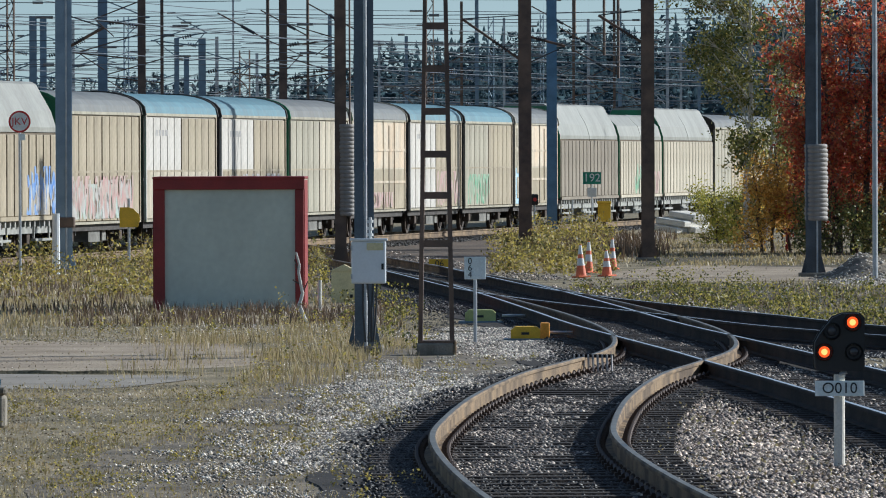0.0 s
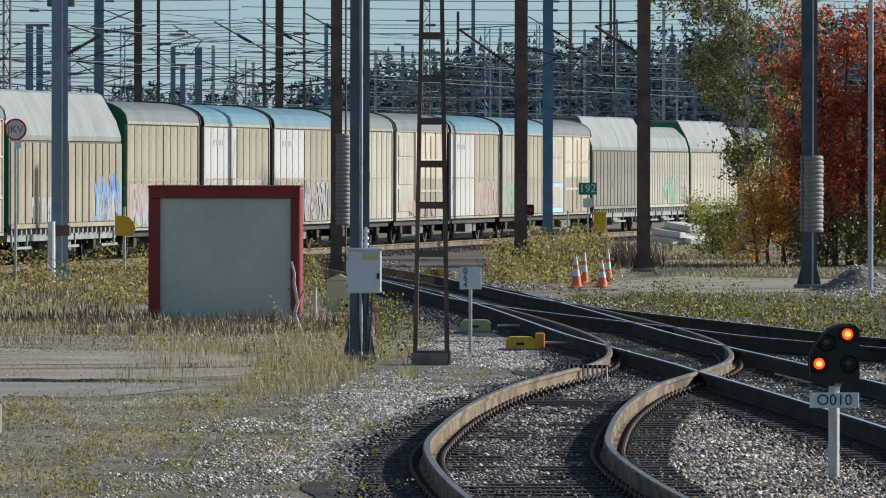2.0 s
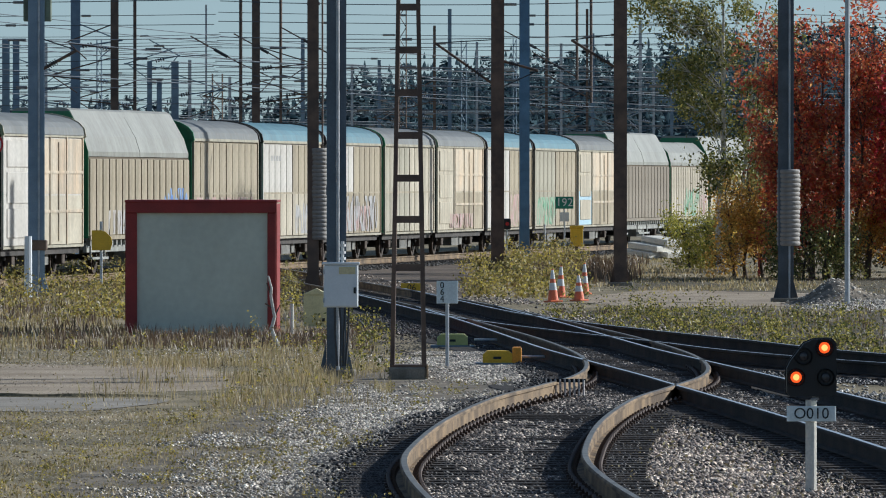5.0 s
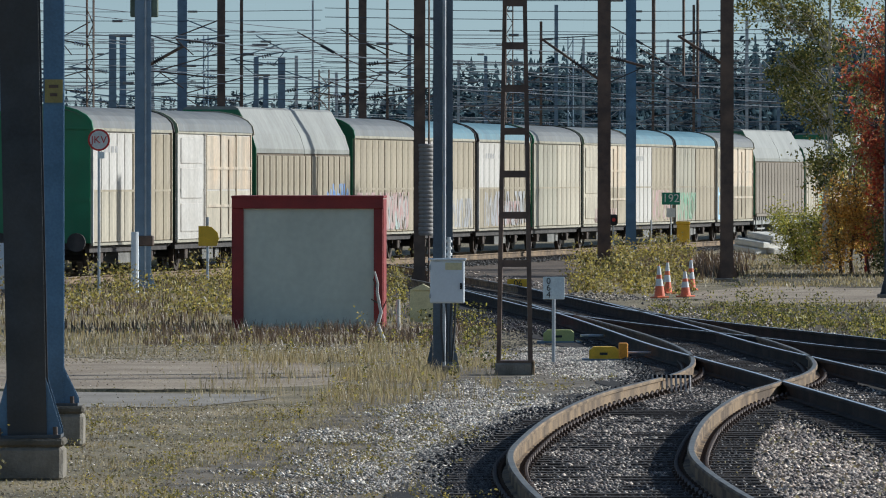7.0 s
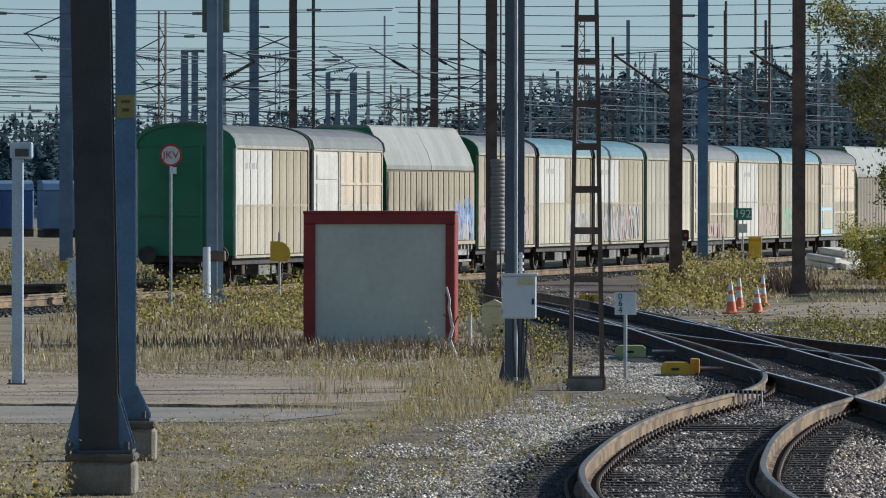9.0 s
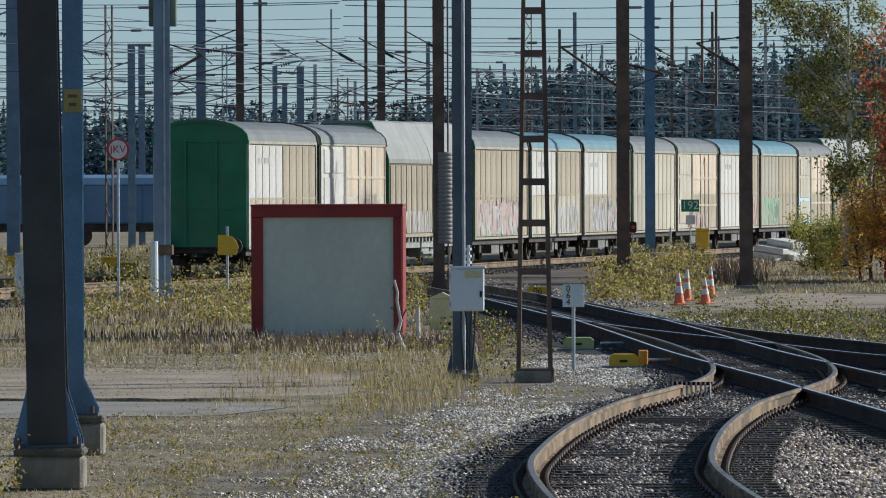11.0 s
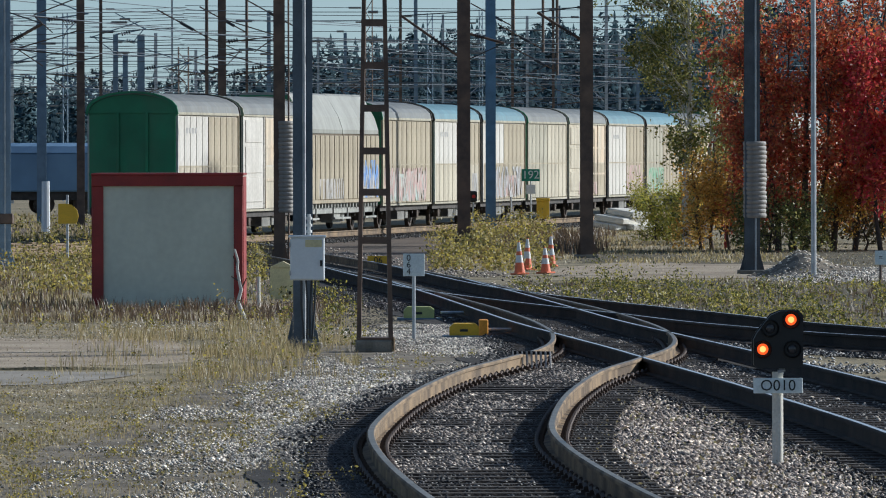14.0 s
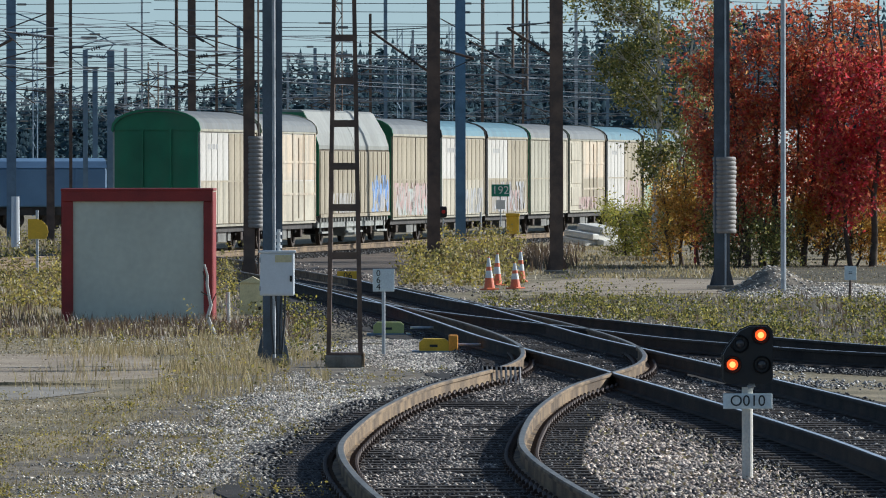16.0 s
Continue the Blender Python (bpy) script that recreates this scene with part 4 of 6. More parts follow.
# ---- signs, cabinets and other small things ----
def control_box(x, y, w, h, z):
    e = empty("control_box", x, y, z)
    part("housing", boxes((-w / 2, w / 2, -0.2, 0.0, 0, h), bevel=0.012), "cabinet", e)
    door = part("door", boxes((-w / 2 + 0.012, w / 2 - 0.012, -0.212, -0.2, 0.015, h - 0.02), bevel=0.003), "cabinet", e)
    part("handle", boxes((w / 2 - 0.06, w / 2 - 0.03, -0.235, -0.213, h * 0.33, h * 0.47)), "black", door)
    part("plate", boxes((-w * 0.06, w * 0.42, -0.216, -0.213, h * 0.78, h * 0.95)), "dull_yellow", door, "yellow label plate")
    part("rain_lid", boxes((-w / 2 - 0.02, w / 2 + 0.02, -0.23, 0.01, h, h + 0.03), bevel=0.006), "cabinet", e)
    for k in (-1, 1):
        part("hinge", boxes((-w / 2 - 0.008, -w / 2 + 0.012, -0.222, -0.2, h * (0.5 + 0.33 * k) - 0.03, h * (0.5 + 0.33 * k) + 0.03)), "zinc", e)
    bm = bmesh.new()
    tube(bm, (0.02, -0.1, h + 0.03), (0.02, -0.1, h + 0.3), 0.02)
    for z in (0.06, 0.14, 0.23):
        tube(bm, (0.02, -0.1, h + z), (0.02, -0.1, h + z + 0.035), 0.04, seg=12)
    part("insulator", bm, "white", e, "white ribbed insulator")
    for i, xx in enumerate((-0.08, -0.02, 0.05, 0.1)):
        bm = bmesh.new()
        p = [Vector((xx, -0.1, 0.0)), Vector((xx + 0.02 * math.sin(i * 2), -0.1, -z * 0.0 - 0.3)), Vector((xx * 0.6, -0.08, -0.75))]
        tube(bm, p[0], p[1], 0.014, seg=6)
        tube(bm, p[1], p[2], 0.014, seg=6)
        part("cable", bm, "cable", e)
    return tagged(e, "light grey control box with yellow plate fixed to the mast", "control box")


def plate_sign(name, x, y, post_h, w, h, zc, face, body, size, ink, label, post="zinc", dx=0.0, vertical=False, extra=None):
    e = empty(name, x, y, -0.06)
    bm = bmesh.new()
    tube(bm, (0, 0, 0), (0, 0, post_h), 0.025, seg=10)
    part("post", bm, post, e)
    pl = part("plate", boxes((dx - w / 2, dx + w / 2, -0.05, -0.032, zc - h / 2, zc + h / 2), bevel=0.004), face, e)
    if vertical:
        for k, ch in enumerate(body):
            text("digit", ch, size, dx - w * 0.24, -0.054, zc + h * 0.3 - k * h * 0.3, ink, pl)
    else:
        text("lettering", body, size, dx, -0.054, zc, ink, pl)
    if extra:
        part("small_plate", boxes((-extra[0] / 2, extra[0] / 2, -0.045, -0.03, extra[2], extra[2] + extra[1])), "white", e)
    return tagged(e, label, "sign")


def round_sign(x, y, zc, r):
    e = empty("round_sign", x, y, -0.06)
    bm = bmesh.new()
    tube(bm, (0, 0, 0), (0, 0, zc), 0.03, seg=10)
    part("post", bm, "zinc", e)
    bm = bmesh.new()
    tube(bm, (0, -0.035, zc), (0, -0.05, zc), r, seg=32)
    rim = part("disc", bm, "sign_red", e, "red-rimmed disc")
    bm = bmesh.new()
    tube(bm, (0, -0.05, zc), (0, -0.054, zc), r * 0.83, seg=32)
    part("face", bm, "white", rim)
    text("lettering", "JKV", r * 0.95, 0, -0.057, zc, "sign_red", rim)
    part("small_plate", boxes((-0.02, 0.12, -0.045, -0.03, zc - r - 0.16, zc - r - 0.02)), "sign_pale", e)
    return tagged(e, "round white sign with red rim on a thin post", "sign")


def half_marker(x, y, zc, post_top):
    """A yellow half-round hand lever marker on a thin post."""
    e = empty("lever_marker", x, y, -0.06)
    bm = bmesh.new()
    tube(bm, (0, 0, 0), (0, 0, post_top), 0.03, seg=8)
    part("post", bm, "zinc", e)
    prof = [(-0.2, zc - 0.21), (0.2, zc - 0.21), (0.25, zc - 0.05), (0.22, zc + 0.08), (0.1, zc + 0.2), (0.0, zc + 0.23), (-0.2, zc + 0.23)]
    part("disc", prism(prof, -0.08, 0.0), "yellow", e)
    return tagged(e, "yellow lever marker on a thin grey post", "marker")


def yellow_hut(x, y, w, h):
    e = empty("cable_cabinet", x, y, -0.06)
    part("body", boxes((-w / 2, w / 2, 0, 0.4, 0, h * 0.84), bevel=0.01), "dull_yellow", e)
    prof = [(-w / 2 - 0.02, h * 0.84), (w / 2 + 0.02, h * 0.84), (0.02, h)]
    part("lid", prism(prof, -0.03, 0.43), "dull_yellow", e)
    part("door", boxes((-w / 2 + 0.03, w / 2 - 0.03, -0.01, -0.001, 0.05, h * 0.8)), "dull_yellow", e)
    part("lock", boxes((w * 0.28, w * 0.4, -0.02, -0.011, 0.09, 0.15)), "black", e)
    return tagged(e, "pale yellow cable cabinet with a peaked lid", "cabinet")


def point_machine(x, y, w, h, end, label):
    e = empty("point_machine", x, y, -0.05)
    prof = [(-w / 2, 0.04), (w / 2, 0.04), (w / 2, h * 0.8), (w / 2 - 0.05, h), (-w / 2 + 0.06, h), (-w / 2, h * 0.75)]
    part("housing", prism(prof, -0.2, 0.25), "yellow" if end else "lime", e)
    if end:
        part("end_cover", boxes((w / 2 + 0.002, w / 2 + 0.13, -0.22, 0.27, 0.02, h + 0.05), bevel=0.012), "orange", e)
    part("badge", boxes((-0.06, 0.05, -0.206, -0.201, h * 0.45, h * 0.62)), "ink", e)
    bm = bmesh.new()
    tube(bm, (w / 2 + 0.1, 0, 0.12), (w / 2 + 1.0, 0.05, 0.12), 0.02, seg=8)
    part("throw_rod", bm, "zinc", e, "steel throw rod")
    part("bed_plate", boxes((-w / 2 - 0.1, w / 2 + 0.7, -0.25, 0.3, -0.03, 0.038)), "blue_steel", e)
    return tagged(e, label, "point machine")


def cone(x, y, h, lean):
    e = empty("traffic_cone", x, y, -0.04)
    part("base", boxes((-0.15, 0.15, -0.15, 0.15, 0.0, 0.035), bevel=0.008), "cone_orange", e)
    zs = (0.035, h * 0.36, h * 0.58, h * 0.7, h * 0.97, h)
    for k, m in enumerate(("cone_orange", "white", "cone_orange", "white", "cone_orange")):
        bm = bmesh.new()
        f = lambda z: 0.12 - 0.095 * z / h
        tube(bm, (0, 0, zs[k]), (0, 0, zs[k + 1]), f(zs[k]), f(zs[k + 1]), seg=18)
        part("sleeve" if m == "white" else "body", bm, m, e, "white reflective sleeve" if m == "white" else "")
    e.matrix_basis = pose(x, y, -0.04, 0, lean, 20 * lean)
    return tagged(e, "orange traffic cone with white bands", "traffic cone", "cones by the track")


def dwarf_signal(x, y):
    e = empty("dwarf_signal", x, y, -0.06)
    bm = bmesh.new()
    tube(bm, (0, 0.02, 0.0), (0, 0.02, 0.78), 0.045, seg=12)
    part("post", bm, "slab", e, "pale concrete post")
    pl = part("number_plate", boxes((-0.2, 0.2, -0.05, -0.03, 0.605, 0.73), bevel=0.004), "sign_pale", e)
    text("lettering", "O010", 0.125, 0, -0.054, 0.667, "ink", pl)
    prof = [(-0.2, 0.84), (-0.17, 0.81), (0.17, 0.81), (0.2, 0.84), (0.2, 1.23), (0.16, 1.275), (0.02, 1.275), (-0.06, 1.24), (-0.17, 1.1), (-0.2, 1.04)]
    hd = part("head", prism(prof, -0.06, 0.12), "black", e)
    part("back_board", prism([(a * 1.05, 0.81 + (b - 0.81) * 1.02) for a, b in prof], 0.05, 0.07), "black", e)
    bm = bmesh.new()
    tube(bm, (0.03, 0.02, 0.76), (0.03, 0.02, 0.83), 0.02)
    tube(bm, (0.0, -0.02, 0.78), (0.06, -0.02, 0.8), 0.016)
    part("clamp", bm, "zinc", e)
    for lx, lz, lit in ((0.105, 1.205, True), (-0.125, 0.965, True), (0.115, 0.965, False), (-0.065, 1.135, False)):
        bm = bmesh.new()
        tube(bm, (lx, -0.061, lz), (lx, -0.1, lz), 0.068, 0.072, seg=20, cap=False)
        tube(bm, (lx, -0.1, lz), (lx, -0.061, lz), 0.064, 0.06, seg=20, cap=False)
        hood = part("lamp_hood", bm, "black", hd)
        bm = bmesh.new()
        bmesh.ops.create_uvsphere(bm, u_segments=16, v_segments=8, radius=0.046 if lit else 0.04)
        bmesh.ops.scale(bm, vec=(1, 0.3, 1), verts=bm.verts)
        bmesh.ops.translate(bm, vec=(lx, -0.066, lz), verts=bm.verts)
        part("lens", bm, "lamp_lit" if lit else "lens_dark", hd, "glowing amber lens" if lit else "unlit lens", smooth=True)
        if lit:
            bm = bmesh.new()
            bmesh.ops.create_uvsphere(bm, u_segments=12, v_segments=6, radius=0.026)
            bmesh.ops.scale(bm, vec=(1, 0.3, 1), verts=bm.verts)
            bmesh.ops.translate(bm, vec=(lx, -0.078, lz), verts=bm.verts)
            part("bulb", bm, "lamp_core", hd, "bright bulb")
    return tagged(e, "black dwarf signal with two lit amber lamps on a short post", "signal")


def slab_stack(x, y, w):
    for k, (dx, dz, ww, ang) in enumerate(((-0.4, 0.0, 1.0, 48), (0.5, 0.0, 0.9, 40), (0.0, 0.205, 1.3, 52), (0.35, 0.41, 0.8, 44))):
        e = empty("concrete_slab")
        e.matrix_basis = pose(x + dx * w * 0.5, y + 0.1 * k, 0.05 + dz, 7, 0, ang)
        part("block", boxes((-ww * w * 0.37, ww * w * 0.37, -0.6, 0.6, 0.0, 0.2), bevel=0.03), "slab", e)
        tagged(e, "pale concrete slab lying in a loose pile", "concrete slab", "pile of slabs")


def small_post(x, y, h, r, material, name, label):
    e = empty(name, x, y, -0.05)
    bm = bmesh.new()
    tube(bm, (0, 0, 0), (0, 0, h), r, r * 0.9, seg=10)
    part("pole", bm, material, e)
    return tagged(e, label, "post")


def yellow_cabinet(x, y, w, h):
    e = empty("yellow_cabinet", x, y, -0.05)
    low = h * 0.36 if h > 0.6 else 0.0
    if low:
        part("stand", boxes((-0.05, 0.05, 0.12, 0.22, 0.0, low)), "rust", e)
    part("body", boxes((-w / 2, w / 2, 0, 0.35, low, h * 0.9), bevel=0.015), "yellow", e)
    part("cap", boxes((-w / 2 - 0.02, w / 2 + 0.02, -0.02, 0.37, h * 0.9, h), bevel=0.02), "yellow", e)
    part("side_strip", boxes((w / 2 + 0.001, w / 2 + 0.02, 0.02, 0.33, low + 0.06, h * 0.85)), "white", e)
    return tagged(e, "small yellow trackside cabinet", "cabinet")


def red_signal(x, y, zc):
    e = empty("shunting_signal", x, y, -0.05)
    bm = bmesh.new()
    tube(bm, (0, 0, 0), (0, 0, zc), 0.03)
    part("post", bm, "zinc", e)
    part("head", boxes((-0.13, 0.13, -0.08, 0.08, zc - 0.2, zc + 0.15), bevel=0.04), "black", e)
    bm = bmesh.new()
    tube(bm, (0.02, -0.081, zc - 0.02), (0.02, -0.11, zc - 0.02), 0.06, seg=14)
    part("lens", bm, "sign_red", e)
    return tagged(e, "small dark shunting signal with a red lens", "signal")


def birch_stick(x, y, h):
    e = empty("dead_birch_stem", x, y, -0.05)
    bm = bmesh.new()
    pts = [(0.09, 0.0), (0.02, 0.16), (-0.03, 0.3), (0.02, 0.48), (-0.01, 0.62), (-0.04, 0.8), (-0.03, 0.92), (-0.08, h)]
    rows = []
    for k, (a, z) in enumerate(pts):
        rr = 0.034 - 0.0025 * k
        rows.append([bm.verts.new((a + rr * math.cos(q * math.pi / 4), rr * math.sin(q * math.pi / 4), z)) for q in range(8)])
    for p, q in zip(rows, rows[1:]):
        for k in range(8):
            bm.faces.new((p[k], p[(k + 1) % 8], q[(k + 1) % 8], q[k]))
    bm.faces.new(rows[-1])
    part("stem", bm, "birch_bark", e)
    bm = bmesh.new()
    tube(bm, (-0.01, 0, h * 0.55), (-0.13, 0, h * 0.62), 0.012, seg=5)
    tube(bm, (-0.03, 0, h * 0.7), (-0.1, 0.02, h * 0.9), 0.01, seg=5)
    tube(bm, (0.02, 0, 0.48), (0.1, 0.03, 0.66), 0.014, 0.008, seg=5)
    part("twig", bm, "bark", e)
    return tagged(e, "bare white birch stem leaning by the shed", "dead tree")


grille = tagged(empty("point_heater_grille", 1.75, 91.7, 0.0, -22), "dark ribbed metal cover leaning on the rail", "track fitting")
part("frame", boxes((-0.27, 0.24, 0.0, 0.025, 0.17, 0.21)), "bed", grille)
for k in range(9):
    bm = bmesh.new()
    tube(bm, (-0.25 + 0.058 * k, 0.0, 0.2), (-0.13 + 0.058 * k, -0.3, 0.02), 0.014, 0.012, seg=5)
    part("slat", bm, "guard", grille)
control_box(-0.95, 101.34, 0.443, 0.547, 0.887)
plate_sign("track_sign", 0.44, 108.60, 1.133, 0.295, 0.310, 1.039, "sign_pale", "064", 0.12, "ink", "small pale sign with upright digits on a thin post", vertical=True)
plate_sign("number_sign", 4.94, 262.00, 2.04, 0.6, 0.4, 1.87, "sign_green", "192", 0.38, "white", "green number sign with white digits", extra=(0.3, 0.3, 1.25))
round_sign(-8.98, 168.00, 3.35, 0.235)
plate_sign("track_sign", 9.48, 150.26, 0.644, 0.225, 0.268, 0.580, "sign_pale", "=", 0.14, "ink", "small white sign on a dark post", post="rust")
plate_sign("yellow_sign", -0.08, 176.06, 0.314, 0.478, 0.201, 0.201, "yellow", "06", 0.2, "ink", "low yellow number sign beside the rails")
half_marker(-6.92, 174.30, 1.257, 1.681)
yellow_hut(-1.76, 139.44, 0.418, 0.677)
point_machine(1.14, 109.62, 0.407, 0.204, True, "yellow point machine with orange end cover")
point_machine(0.57, 121.46, 0.469, 0.208, False, "older yellow-green point machine beside the rail")
for u_, v_, h_, l_ in ((2.91, 166.79, 0.7, -3), (3.18, 173.43, 0.7, 2), (3.49, 168.41, 0.56, -2), (3.82, 178.77, 0.7, 4)):
    cone(u_, v_, h_, l_)
dwarf_signal(3.22, 64.32)
slab_stack(7.88, 260.15, 1.5)
small_post(-10.72, 252.61, 1.714, 0.14, "cabinet", "cable_post", "pale grey cable pillar out in the yard")
yellow_cabinet(5.39, 264.00, 0.42, 1.09)
red_signal(2.89, 250.00, 1.24)
birch_stick(-2.17, 121.04, 1.107)
small_post(9.24, 212.00, 1.8, 0.06, "red_trim", "red_post", "slim red-painted marker post in the bushes")
small_post(8.74, 160.00, 8.0, 0.055, "zinc", "lamp_pole", "thin galvanised pole beside the trees")
small_post(4.17, 255.00, 1.18, 0.035, "zinc", "marker_post", "short grey marker post in the grass")
small_post(-2.05, 131.55, 0.517, 0.035, "slab", "marker_post", "short pale wooden post by the shed")
small_post(-8.56, 175.00, 1.34, 0.09, "cabinet", "cable_post", "short grey cable post beside the mast")
small_post(-11.56, 176.06, 1.082, 0.17, "cabinet", "cable_post", "pale grey cable pillar beside the column")

service = empty("service_post", -7.62, 104.6, -0.06)
part("pole", boxes((-0.075, 0.075, -0.06, 0.06, 0.0, 3.0), bevel=0.012), "post_pale", service)
hd_ = part("head", boxes((-0.1, 0.2, -0.09, 0.09, 3.0, 3.22), bevel=0.02), "post_pale", service)
part("lens", boxes((-0.03, 0.15, -0.1, -0.092, 3.03, 3.13)), "lens_dark", hd_)
part("base_plate", boxes((-0.13, 0.13, -0.12, 0.12, -0.01, 0.03)), "rust", service)
for bx_ in (-0.1, 0.1):
    bolt = bmesh.new()
    tube(bolt, (bx_, -0.09, 0.03), (bx_, -0.09, 0.08), 0.015, seg=6)
    part("bolt", bolt, "rust", service)
tagged(service, "pale blue-grey steel post with a small head on top", "post")

# concrete blocks under the portal columns
for bx, by, bw, bh in ((-4.135, 66.27, 0.58, 0.36), (-4.385, 74.81, 0.470, 0.385)):
    e = empty("foundation_block", bx, by, -0.06)
    part("block", boxes((-bw / 2, bw / 2, 0.0, bw, 0, bh - 0.07), bevel=0.03), "concrete", e)
    part("cap", boxes((-bw / 2 - 0.006, bw / 2 + 0.006, -0.006, bw + 0.006, bh - 0.069, bh), bevel=0.02), "concrete_dark", e, "stained upper edge")
    tagged(e, "weathered concrete foundation block under a portal column", "foundation")


for col, cw_, bh, wide, tall in ((dark_column, 0.33, 0.36, 0.12, 0.5), (blue_column, 0.19, 0.385, 0.14, 0.36)):
    z_ = bh + 0.022
    part("base_plate", boxes((-cw_ / 2 - wide, cw_ / 2 + wide, -cw_ * 0.55 - 0.05, cw_ * 0.55 + 0.05, z_, z_ + 0.025)), "dark_steel", col)
    for s in (-1, 1):
        prof = [(s * cw_ * 0.5, z_ + 0.025), (s * (cw_ * 0.5 + wide), z_ + 0.025), (s * (cw_ * 0.5 + wide), z_ + 0.07), (s * cw_ * 0.5, z_ + tall)]
        for yy_ in (-0.45, 0.4):
            part("gusset", prism(prof, cw_ * yy_, cw_ * yy_ + 0.02), "mast_blue", col, "blue-grey gusset plate")
        bolt = bmesh.new()
        tube(bolt, (s * (cw_ * 0.5 + wide * 0.6), -cw_ * 0.55, z_ + 0.02), (s * (cw_ * 0.5 + wide * 0.6), -cw_ * 0.55, z_ + 0.09), 0.02, seg=8)
        part("bolt", bolt, "rust", col)


# ---- yard overhead line ----
def yard_mast(u, d, w, top, material, arms, kind):
    e = empty("yard_mast", u, d, -0.1)
    bm = bmesh.new()
    if kind == "lattice":
        for sx_ in (-1, 1):
            for sy_ in (-1, 1):
                tube(bm, (sx_ * w / 2, sy_ * w / 2, 0), (sx_ * w / 2, sy_ * w / 2, top), 0.035, seg=4)
        part("leg_frame", bm, material, e)
        bm = bmesh.new()
        n = int(top / 0.6)
        for i in range(n):
            s = 1 if i % 2 else -1
            tube(bm, (-s * w / 2, -w / 2, i * 0.6), (s * w / 2, -w / 2, i * 0.6 + 0.6), 0.02, seg=4)
        tagged(part("lacing", bm, material, e), kind="stuff")
    else:
        h_beam(bm, 0, 0, 0, top, w, w)
        part("column", bm, material, e)
    for z, ln in arms:
        if z > top:
            continue
        bm = bmesh.new()
        s = 1 if ln > 0 else -1
        tube(bm, (0, 0, z), (ln, 0, z + 0.25), 0.03, seg=6)
        tube(bm, (0, 0, z + 0.9), (ln * 0.95, 0, z + 0.25), 0.025, seg=6)
        tube(bm, (ln * 0.9, 0, z + 0.2), (ln * 0.55, 0, z - 0.35), 0.022, seg=6)
        arm = part("cantilever", bm, material, e)
        bm = bmesh.new()
        for k in range(4):
            tube(bm, (s * (0.25 + 0.1 * k), 0, z + 0.02 + 0.025 * k), (s * (0.3 + 0.1 * k), 0, z + 0.035 + 0.025 * k), 0.075, seg=8)
        part("insulator", bm, "cable" if ln > 0 else "zinc", arm)
    return tagged(e, ("rusty" if material == "rust" else "blue-grey") + " overhead line mast with cantilever arms in the yard", "mast", "overhead line masts")


# the blue steel colour also carries the bluish haze of the distance
rnd = random.Random(11)
